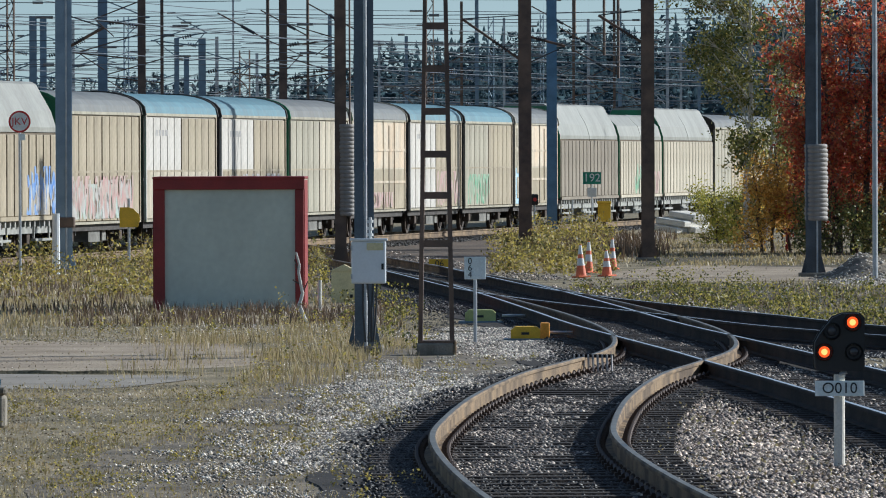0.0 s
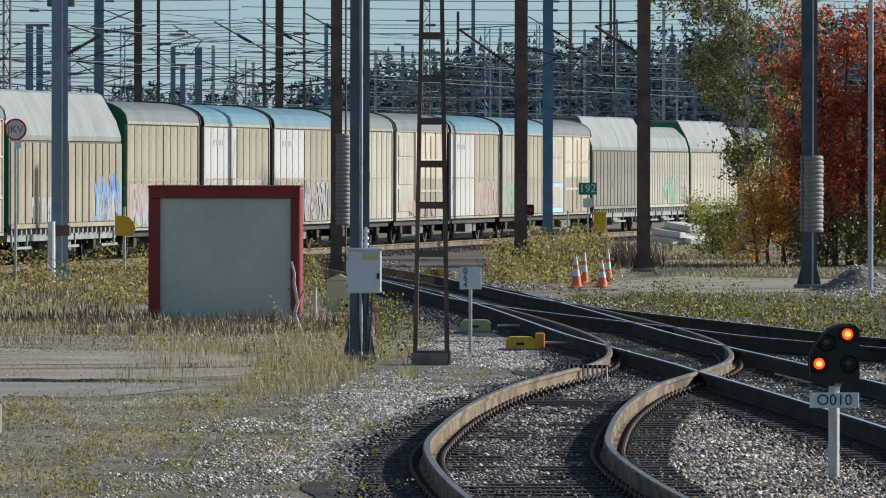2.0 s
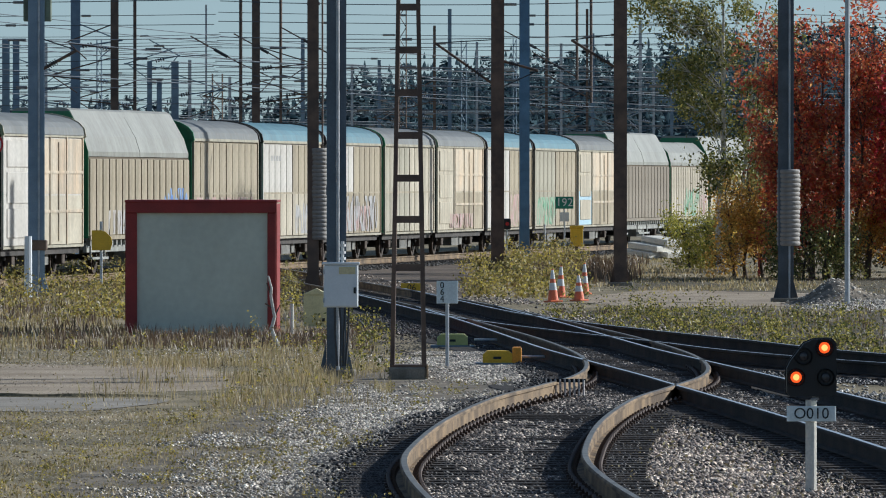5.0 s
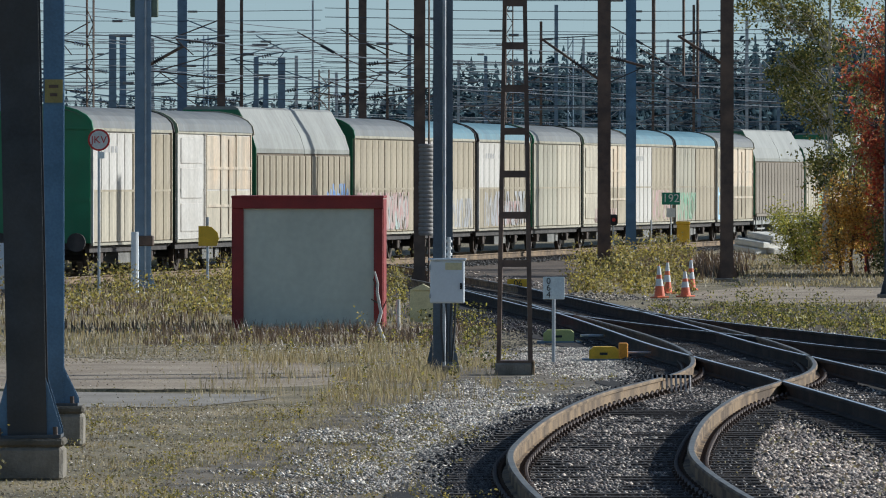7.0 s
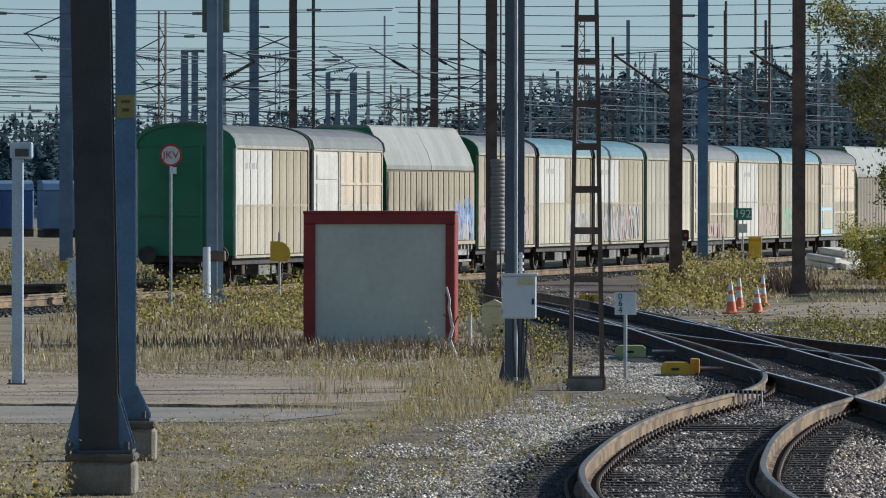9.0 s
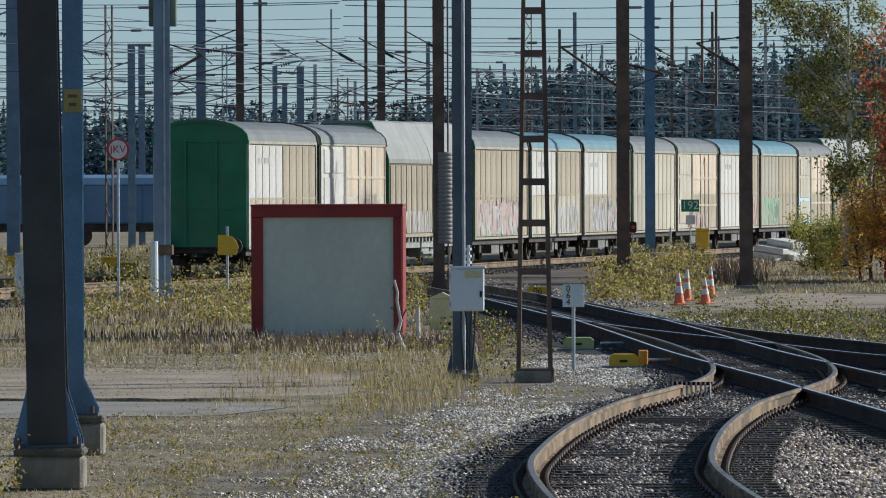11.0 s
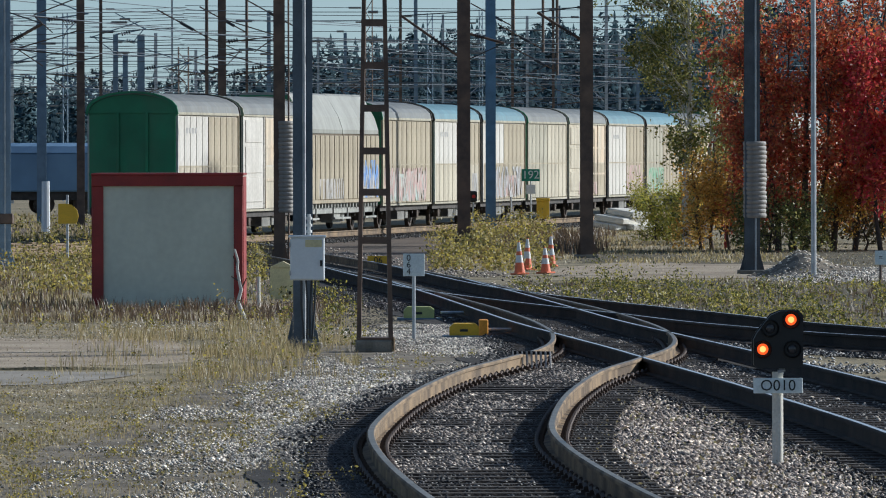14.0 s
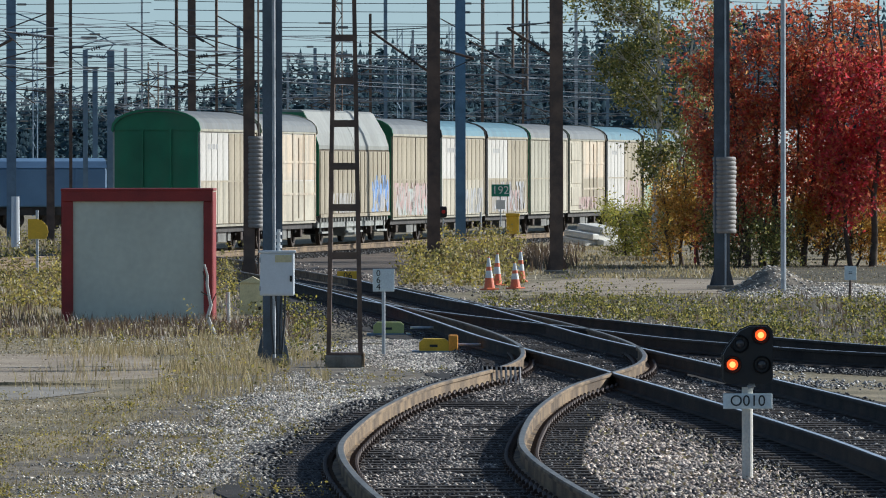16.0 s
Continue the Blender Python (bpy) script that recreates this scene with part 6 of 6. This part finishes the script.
weeds("bank_edge_weeds", along(TRACK_C, 97, 150, 1.9, 4.6, 1000, 71, lambda x, y: patchy(x, y, 0.6, 15) + random.uniform(-0.4, 0.4) > -0.05, -0.06), (0.12, 0.42), 13, 0.09, (0.016, 0.034), "weed_dark", "green and yellow weeds along the far track", 71)
blades("bank_grass", zone(106, 165, (6.0, 2.2), (14.0, 14.0), 5000, 29, (0.4, -0.05)), (0.03, 0.13), "straw", "dry grass on the bank", 29, width=0.007)
blades("verge_grass", zone(180, 262, (1.4, 1.4), (11.0, 9.6), 20000, 34, (0.3, -0.1)), (0.03, 0.13), "straw", "dry grass along the yard verge", 34, width=0.012)
weeds("verge_weeds", zone(168, 258, (0.9, 1.4), (3.6, 6.0), 2600, 30, (0.5, 0.06)), (0.12, 0.55), 13, 0.12, (0.024, 0.058), "weed", "tall yellowing weeds along the yard verge", 30)
weeds("turnout_weeds", zone(100, 150, (-1.2, -2.6), (0.5, -0.7), 420, 52, (0.8, 0.0)), (0.1, 0.4), 13, 0.07, (0.015, 0.034), "weed_dark", "green and yellow weeds by the lattice mast", 52)
weeds("mid_weeds", zone(135, 200, (-3.2, -4.4), (-1.8, -3.0), 800, 31, (0.5, 0.0)), (0.2, 0.55), 12, 0.1, (0.02, 0.045), "weed", "yellow weeds behind the shed", 31)
blades("verge_heath", zone(196, 250, (2.3, 3.2), (5.6, 7.4), 7000, 53, (0.5, -0.1)), (0.1, 0.42), "heath", "brown withered stems along the yard verge", 53, width=0.012)
blades("bank_heath", zone(110, 158, (6.0, 2.0), (13.5, 13.5), 7000, 54, (0.6, 0.0)), (0.04, 0.2), "heath", "brown withered stems on the bank", 54, width=0.008)
blades("field_heath", zone(124, 200, (-9.2, -13.0), (-5.0, -5.4), 8000, 55, (0.6, 0.05)), (0.06, 0.26), "heath", "brown withered stems on the far field", 55, width=0.01)
blades("yard_grass", zone(206, 330, (-17, -27), (-7.5, -11), 14000, 56, (0.3, -0.05)), (0.06, 0.3), "straw", "dry grass between the yard tracks", 56, width=0.016)
weeds("yard_weeds", zone(205, 300, (-17, -24), (-7.5, -10), 1500, 57, (0.3, 0.05)), (0.1, 0.4), 9, 0.12, (0.03, 0.06), "weed_dark", "weeds between the yard tracks", 57)
blades("straw_litter", zone(55, 125, (-6, -9), (-0.4, -0.4), 24000, 35, (0.5, -0.2)), (0.01, 0.045), "straw", "short straw stubble on the bare ground", 35, width=0.006, lean=2.5)
stones("ballast_back", zone(104, 165, (-0.8, -3.0), (2.2, -0.4), 22000, 61), (0.015, 0.04), "oily_stone", "dark stone and cinders behind the turnout")
stones("shed_gravel", zone(112, 124, (-5.6, -5.8), (-0.8, -0.8), 5000, 38, (0.8, -0.2)), (0.012, 0.035), "stone", "pale stones in the grass before the shed")
tagged(leaves("leaf_litter", zone(50, 135, (-6.5, -10), (0.2, -0.6), 60000, 39) + np.random.RandomState(3).uniform(0, 1, (1, 1)) * np.array([0, 0, 0.02]), (0.008, 0.024), "litter", 39),
       "fallen leaves and crumbs on the bare earth", "leaf litter", kind="stuff")
tagged(leaves("bank_litter", zone(122, 250, (4.0, 1.0), (14, 14), 14000, 40) + np.array([0, 0, 0.03]), (0.012, 0.032), "litter", 40),
       "fallen leaves under the trees", "leaf litter", kind="stuff")
stones("field_stones", zone(50, 130, (-6, -9), (0.2, -0.5), 34000, 36), (0.008, 0.03), "stone", "scattered small stones on the bare ground")
wedge = [q for q in zone(40, 94, (-0.4, 1.4), (4.8, 7.4), 95000, 37, (0.7, -0.7)) if rail_free(q[0], q[1])]
wedge = [q for q in wedge if q[0] > np.interp(q[1], LINES[0][0][:, 1], LINES[0][0][:, 0]) + 0.96 + abs(random.gauss(0, 0.22))]
# strip left bare beside the branch: its dark bed deepens the rail's shade
wedge = [q for q in wedge if q[0] < np.interp(q[1], LINES[1][0][:, 1], LINES[1][0][:, 0]) - 1.12 - abs(random.gauss(0, 0.2))]
stones("ballast_wedge", np.array(wedge) + np.array([0, 0, 0.035]), (0.009, 0.036), "stone_brown", "brownish broken stone between two tracks")
tagged(leaves("wedge_litter", np.array(wedge)[::14] + np.array([0, 0, 0.065]), (0.01, 0.026), "litter", 63), "fallen leaves lying between the tracks", "leaf litter", kind="stuff")


def mound_height(a, b):
    return -0.06 + 0.5 * math.exp(-((a - 8.75) / 0.55) ** 2 - ((b - 165) / 3.5) ** 2) + 0.2 * math.exp(-((a - 10.0) / 1.2) ** 2 - ((b - 163) / 4) ** 2)


mound_v = [(7.2 + 0.14 * i, 153 + 1.0 * k, mound_height(7.2 + 0.14 * i, 153 + k) - 0.012) for k in range(24) for i in range(36)]
mound_f = [(k * 36 + i, k * 36 + i + 1, k * 36 + i + 37, k * 36 + i + 36) for k in range(23) for i in range(35)]
tagged(raw("gravel_mound", mound_v, mound_f, "gravel"), "low mound of gravel at the mast foot", "gravel heap", kind="structure")
heap = np.array([(a, b, mound_height(a, b)) for a, b, c in zone(155, 172, (7.5, 7.5), (12.4, 12.4), 20000, 33)])
stones("gravel_heap", heap, (0.018, 0.05), "stone", "grey gravel stones on the mound", 33)


def flat_patch(name, pts, material, z, label):
    """A thin worn patch on the ground with an uneven edge."""
    bm = bmesh.new()
    xy, _ = spline(pts + [pts[0]], 0.7)
    c = bm.verts.new((float(xy[:, 0].mean()), float(xy[:, 1].mean()), z))
    ring = [bm.verts.new((a + 0.2 * noise.noise((a, b * 0.3, 2.0)), b + 1.5 * noise.noise((a, b * 0.3, 8.0)), z)) for a, b in xy[:-1]]
    for i in range(len(ring)):
        bm.faces.new((c, ring[i], ring[(i + 1) % len(ring)]))
    bmesh.ops.recalc_face_normals(bm, faces=bm.faces)
    return tagged(finish(bm, name, material), label, "path", kind="structure")


flat_patch("sand_path_near", [(-8.5, 94.6), (-4.2, 95), (-2.4, 98), (-2.7, 107), (-5.0, 110), (-9.5, 110)], "sand", -0.047, "pale sandy track worn in the field")
flat_patch("lane", [(-9.0, 86.5), (-4.4, 87.5), (-3.3, 89), (-2.9, 92.2), (-4.6, 93.3), (-9.5, 93.4)], "lane", -0.043, "smooth grey lane worn across the field")
edge_v, edge_f = [], []
for i in range(70):
    ex = -9.2 + i * 0.095
    hgt = 0.05 * (0.75 + 0.5 * noise.noise((ex * 1.7, 3.0, 0.0))) * min(1.0, (70 - i) / 12)
    ey = 93.75 - 0.05 * (ex + 6) + 0.12 * noise.noise((ex * 0.8, 0.0, 4.0))
    edge_v += [(ex, ey - 0.05, -0.06), (ex, ey, -0.05 + hgt), (ex, ey + 0.35, -0.05 + hgt * 0.8), (ex, ey + 0.9, -0.06)]
for i in range(69):
    for k in range(3):
        edge_f.append((i * 4 + k, i * 4 + 4 + k, i * 4 + 5 + k, i * 4 + 1 + k))
tagged(raw("lane_edge", edge_v, edge_f, "earth"), "low earth edge along the worn lane", "earth bank", kind="structure")
flat_patch("sand_path_far", [(4.6, 160), (8.4, 163), (10.5, 168), (9.0, 182), (6.0, 186), (4.2, 178), (3.6, 168)], "sand", -0.047, "pale sandy path under the trees")
flat_patch("yard_cinder", [(-4.6, 146), (-0.9, 146), (0.6, 160), (1.3, 180), (2.2, 205), (3.4, 228), (2.0, 246), (-1.5, 236), (-3.5, 214), (-5.4, 190), (-5.0, 165)], "cinder", -0.0455, "brown cinder and spilt ballast beside the train's track")
flat_patch("west_cinder", [(-34, 204), (-14, 203), (-8.6, 212), (-6.6, 226), (-5, 246), (-9, 300), (-36, 310)], "cinder", -0.0455, "brown cinder between the yard tracks")
flat_patch("bank_soil", [(8.2, 100), (5.6, 109), (4.2, 117), (2.6, 128), (1.7, 138), (1.6, 150), (4.0, 157), (9.0, 158), (14.5, 156), (14.5, 112), (13.0, 98)], "dark_soil", -0.044, "dark weedy soil on the bank behind the track")
# dark patch painted where the trees' shadow lies beyond the sandy path
flat_patch("tree_shadow_soil", [(4.6, 186), (6.5, 185), (9.5, 181), (14, 176), (15, 205), (9, 210), (5.4, 200)], "dark_soil", -0.044, "soil darkened for the trees' shadow")
flat_patch("gravel_verge", [(-3.4, 52), (0.1, 50), (0.0, 70), (0.5, 80), (1.4, 96), (1.6, 108), (-0.6, 106), (-1.6, 95), (-2.2, 80), (-3.0, 66)], "gravel", -0.046, "grey gravel verge beside the track")
flat_patch("gravel_wedge", [(2.3, 52), (6.5, 56), (6.0, 68), (4.4, 78), (3.2, 86), (2.9, 80), (2.2, 68)], "gravel", -0.046, "brown-grey gravel between the tracks")


# ---- trees ----
def limb_tree(name, x, y, stems, lumps, n_leaf, size, material, bark, label, seed, scale=1.0):
    """A tree: tapered stems with limbs, and leaves gathered in many uneven lumps along twigs."""
    rs = np.random.RandomState(seed)
    e = empty(name, x, y, -0.08)
    tips = []
    for bx, tx, h, r in stems:
        bm = bmesh.new()
        p = Vector((bx, rs.uniform(-0.3, 0.3), 0))
        rows = []
        for k in range(9):
            rr = r * (1 - k / 10) * (1.25 if k == 0 else 1)
            rows.append([bm.verts.new(p + Vector((rr * math.cos(a * math.pi / 4), rr * math.sin(a * math.pi / 4), 0))) for a in range(8)])
            tips.append((p.copy(), rr))
            p = Vector((bx + (tx - bx) * (k + 1) / 8 + rs.uniform(-0.08, 0.08), p.y + rs.uniform(-0.12, 0.12), h * (k + 1) / 8))
        for a_, b_ in zip(rows, rows[1:]):
            for a in range(8):
                bm.faces.new((a_[a], a_[(a + 1) % 8], b_[(a + 1) % 8], b_[a]))
        part("trunk", bm, bark, e, smooth=True)
    bm = bmesh.new()
    pts = []
    for cx, cz, rad in lumps:
        q, r = min(tips, key=lambda s: abs(s[0].z - cz * 0.85) + 0.6 * abs(s[0].x - cx))
        c = Vector((cx, rs.uniform(-1.2, 1.2), cz))
        tube(bm, q, c, max(0.012, r * 0.4), 0.008, seg=5)
        for j in range(7):
            tw = c + Vector(rs.normal(0, rad * 0.55, 3))
            tube(bm, q.lerp(c, 0.7), tw, 0.01, 0.004, seg=4)
    tagged(part("branchwork", bm, bark, e), kind="stuff")
    vol = np.array([l[2] ** 2 for l in lumps])
    cnt = (n_leaf * vol / vol.sum()).astype(int)
    for (cx, cz, rad), c in zip(lumps, cnt):
        sprays = max(3, c // 34)
        ctr = np.stack([rs.normal(cx, rad * 0.55, sprays), rs.normal(0, max(rad, 0.8) * 0.8, sprays), rs.normal(cz, rad * 0.5, sprays)], 1)
        i = rs.randint(0, sprays, c)
        pts.append(ctr[i] + rs.normal(0, 0.13, (c, 3)) * np.array([1, 1, 1.25]))
    pts = np.concatenate(pts)
    pts = pts[pts[:, 2] > 0.05]
    crown = leaves("crown", pts, size, material, seed)
    crown.parent = e
    e.matrix_basis = pose(x, y, -0.08) @ Matrix.Scale(scale, 4)
    return tagged(e, label, "tree")


def lumps_in(rs, n, x0, x1, z0, z1, r0, r1, shape=None):
    out = []
    while len(out) < n:
        a, b = rs.uniform(x0, x1), rs.uniform(z0, z1)
        if shape is None or shape(a, b):
            out.append((a, b, rs.uniform(r0, r1)))
    return out


R = np.random.RandomState(77)
limb_tree("birch", 8.58, 222.00, [(0.0, 0.1, 8.2, 0.11), (0.4, 1.2, 7.6, 0.08)],
          lumps_in(R, 56, -2.4, 1.9, 0.9, 7.9, 0.25, 0.5, lambda a, z: -0.35 - max(0, z - 3.4) * 0.5 < a < 0.75 + max(0, z - 1.5) * 0.22), 18500, (0.036, 0.07), "birch_leaf", "birch_bark",
          "birch with thinning green and yellow leaves", 41)
limb_tree("maple", 11.1, 208.00, [(-0.6, -1.2, 6.3, 0.07), (0.0, 0.2, 6.6, 0.09), (0.7, 1.3, 6.3, 0.07), (0.3, 0.9, 6.0, 0.05), (-0.2, -0.4, 6.2, 0.05), (1.2, 2.0, 6.0, 0.06)],
          lumps_in(R, 100, -1.95, 2.6, 0.9, 6.4, 0.3, 0.55, lambda a, z: a > -1.9 + max(0, z - 3.6) * 0.0 + max(0, 2.0 - z) * 0.3), 31000, (0.038, 0.072), "red_leaf", "bark",
          "maple in full red autumn colour", 42, 1.12)
limb_tree("maple", 13.6, 206.50, [(0.0, 0.2, 6.5, 0.08), (0.6, 1.2, 6.0, 0.06), (-0.5, -0.9, 6.0, 0.05)],
          lumps_in(R, 40, -1.2, 2.0, 1.2, 4.6, 0.28, 0.45), 14000, (0.038, 0.075), "crimson_leaf", "bark", "dark red maple at the wood's edge", 43, 1.16)
limb_tree("orange_bush", 8.75, 209.00, [(0.0, 0.1, 3.0, 0.05), (-0.3, -0.5, 2.4, 0.04), (0.4, 0.6, 2.8, 0.04)],
          lumps_in(R, 26, -0.75, 0.6, 0.4, 2.2, 0.2, 0.36), 7500, (0.025, 0.05), "orange_leaf", "bark", "bush with orange and brown autumn leaves", 44, 1.1)
limb_tree("yellow_bush", 8.5, 230.00, [(0.0, 0.0, 1.5, 0.03), (0.3, 0.5, 1.3, 0.03), (-0.4, -0.6, 1.2, 0.03)],
          lumps_in(R, 26, -0.95, 1.2, 0.15, 1.5, 0.2, 0.34), 10000, (0.022, 0.045), "bush_leaf", "bark", "low yellow-green bush at the verge", 45, 1.12)
limb_tree("green_bush", 10.05, 205.00, [(0.0, 0.0, 1.6, 0.03), (0.5, 0.7, 1.5, 0.03)],
          lumps_in(R, 16, -0.8, 1.2, 0.1, 1.3, 0.2, 0.34), 5000, (0.03, 0.05), "birch_leaf", "bark", "low green bush under the maple", 46, 1.14)
limb_tree("orange_bush", 12.7, 208.00, [(0.0, 0.0, 1.8, 0.03), (0.5, 0.7, 1.6, 0.03)],
          lumps_in(R, 30, -1.6, 2.2, 0.1, 1.6, 0.2, 0.36), 9000, (0.025, 0.05), "orange_leaf", "bark", "brown and orange undergrowth beneath the maple", 47, 1.13)

# leaf mass added as a dark backing for the gaps in the maple crowns
limb_tree("backing_thicket", 12.6, 224.00, [(-1.5, -1.6, 2.6, 0.04), (0.0, 0.1, 3.0, 0.05), (1.5, 1.7, 2.8, 0.04), (3.0, 3.1, 2.8, 0.04)],
          lumps_in(R, 60, -2.9, 4.2, 0.3, 3.6, 0.35, 0.6), 15000, (0.05, 0.09), "shade_leaf", "bark", "added dark brown-green leaf backing behind the maples", 48)


def forest():
    """A belt of spruces on rising ground far behind the yard."""
    rs = np.random.RandomState(9)
    vs, axes = [], []
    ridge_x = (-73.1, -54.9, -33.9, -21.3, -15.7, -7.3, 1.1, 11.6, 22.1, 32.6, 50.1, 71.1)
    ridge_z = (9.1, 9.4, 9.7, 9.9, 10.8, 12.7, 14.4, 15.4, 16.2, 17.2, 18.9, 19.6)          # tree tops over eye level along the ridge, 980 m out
    for row, (d, drop) in enumerate(((980, 0), (940, 0.9), (900, 1.9), (860, 3.1), (820, 4.4), (780, 5.6))):
        for u in np.arange(-76, 71, 0.9 - 0.07 * row):
            uu = u + rs.uniform(-0.6, 0.6)
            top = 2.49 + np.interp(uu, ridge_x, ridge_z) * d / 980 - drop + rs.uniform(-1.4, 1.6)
            if top < 2.5:
                continue
            x, y = uu * d / 980, d + rs.uniform(-15, 15)
            h = min(top + 1, rs.uniform(9, 14))
            base = top - h
            spruce = rs.uniform() < 0.72
            first = len(vs)
            rad = h * (rs.uniform(0.14, 0.2) if spruce else rs.uniform(0.2, 0.3))
            if spruce:
                # drooping whorls of branches, each a ragged skirt
                tiers = 11
                for k in range(tiers):
                    f0 = (k + 0.6) / tiers
                    zc = base + h * f0
                    rr = rad * (1.05 - f0) * rs.uniform(0.8, 1.15)
                    m = 13
                    a = 2 * np.pi * (np.arange(m) + rs.uniform(-0.4, 0.4, m)) / m
                    ln = rr * rs.uniform(0.6, 1.25, m)
                    wd = rr * 0.3 + 0.05
                    tip = np.stack([x + ln * np.cos(a), y + ln * np.sin(a), zc - ln * rs.uniform(0.25, 0.6, m)], 1)
                    side = np.stack([-np.sin(a), np.cos(a), np.zeros(m)], 1) * wd
                    root = np.stack([x + 0.1 * rr * np.cos(a), y + 0.1 * rr * np.sin(a), np.full(m, zc + h / tiers * 0.75)], 1)
                    low = (root + tip) / 2 - np.array([0, 0, 0.12 * rr + 0.1])
                    vs.append(np.stack([root, low + side, tip], 1).reshape(-1, 3))
                    vs.append(np.stack([root, tip, low - side], 1).reshape(-1, 3))
                axes.append((sum(len(q) for q in vs[first:]), x, y, base + h * 0.3))
                continue
            m = 330
            f_ = rs.uniform(0, 1, m) ** 0.8
            zz = base + h * (0.08 + 0.92 * f_)
            env = rad * np.sqrt(np.clip(1 - (2 * f_ - 0.9) ** 2, 0.05, 1))
            a = rs.uniform(0, 2 * np.pi, m)
            q = env * np.sqrt(rs.uniform(0.15, 1, m))
            ctr = np.stack([x + q * np.cos(a), y + q * np.sin(a), zz], 1)
            sz = rs.uniform(0.15, 0.4, m)[:, None, None]
            tri = ctr[:, None, :] + rs.normal(0, 1, (m, 3, 3)) * sz * np.array([1.0, 1.0, 0.6])
            vs.append(tri.reshape(-1, 3))
            axes.append((m * 3, x, y, base + h * 0.3))
    vs = np.concatenate(vs)
    heart = np.repeat(np.array([q[1:] for q in axes]), [q[0] for q in axes], axis=0)
    out = (vs - heart) * np.array([1.0, 1.0, 0.3])
    out[:, 1] -= 0.6
    out /= np.linalg.norm(out, axis=1)[:, None]
    tri = vs.reshape(-1, 3, 3)
    turned = (np.cross(tri[:, 1] - tri[:, 0], tri[:, 2] - tri[:, 0]) * out.reshape(-1, 3, 3).mean(1)).sum(1) < 0
    for block in (tri, out.reshape(-1, 3, 3)):
        block[turned] = block[turned][:, ::-1]
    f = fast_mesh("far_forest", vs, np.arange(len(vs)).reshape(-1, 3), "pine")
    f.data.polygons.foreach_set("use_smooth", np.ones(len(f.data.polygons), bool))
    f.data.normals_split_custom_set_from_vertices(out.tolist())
    tagged(f, "dark spruce forest on the ridge beyond the yard", "forest", kind="stuff")
    hill_v, hill_f = [], []
    xs = np.linspace(-140, 140, 41)
    for x in xs:
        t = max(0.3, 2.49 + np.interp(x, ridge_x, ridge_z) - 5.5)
        for y, f_ in ((760, -0.05), (800, 0.45), (900, 0.8), (1000, 1.0), (1300, 1.0), (1500, -0.05)):
            hill_v.append((x * y / 980, y, t * f_ if f_ > 0 else -0.4))
    for i in range(40):
        for k in range(5):
            hill_f.append((i * 6 + k, i * 6 + 6 + k, i * 6 + 7 + k, i * 6 + 1 + k))
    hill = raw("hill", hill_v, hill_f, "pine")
    tagged(hill, "wooded rise beyond the yard", "hill", kind="structure")


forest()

motions()
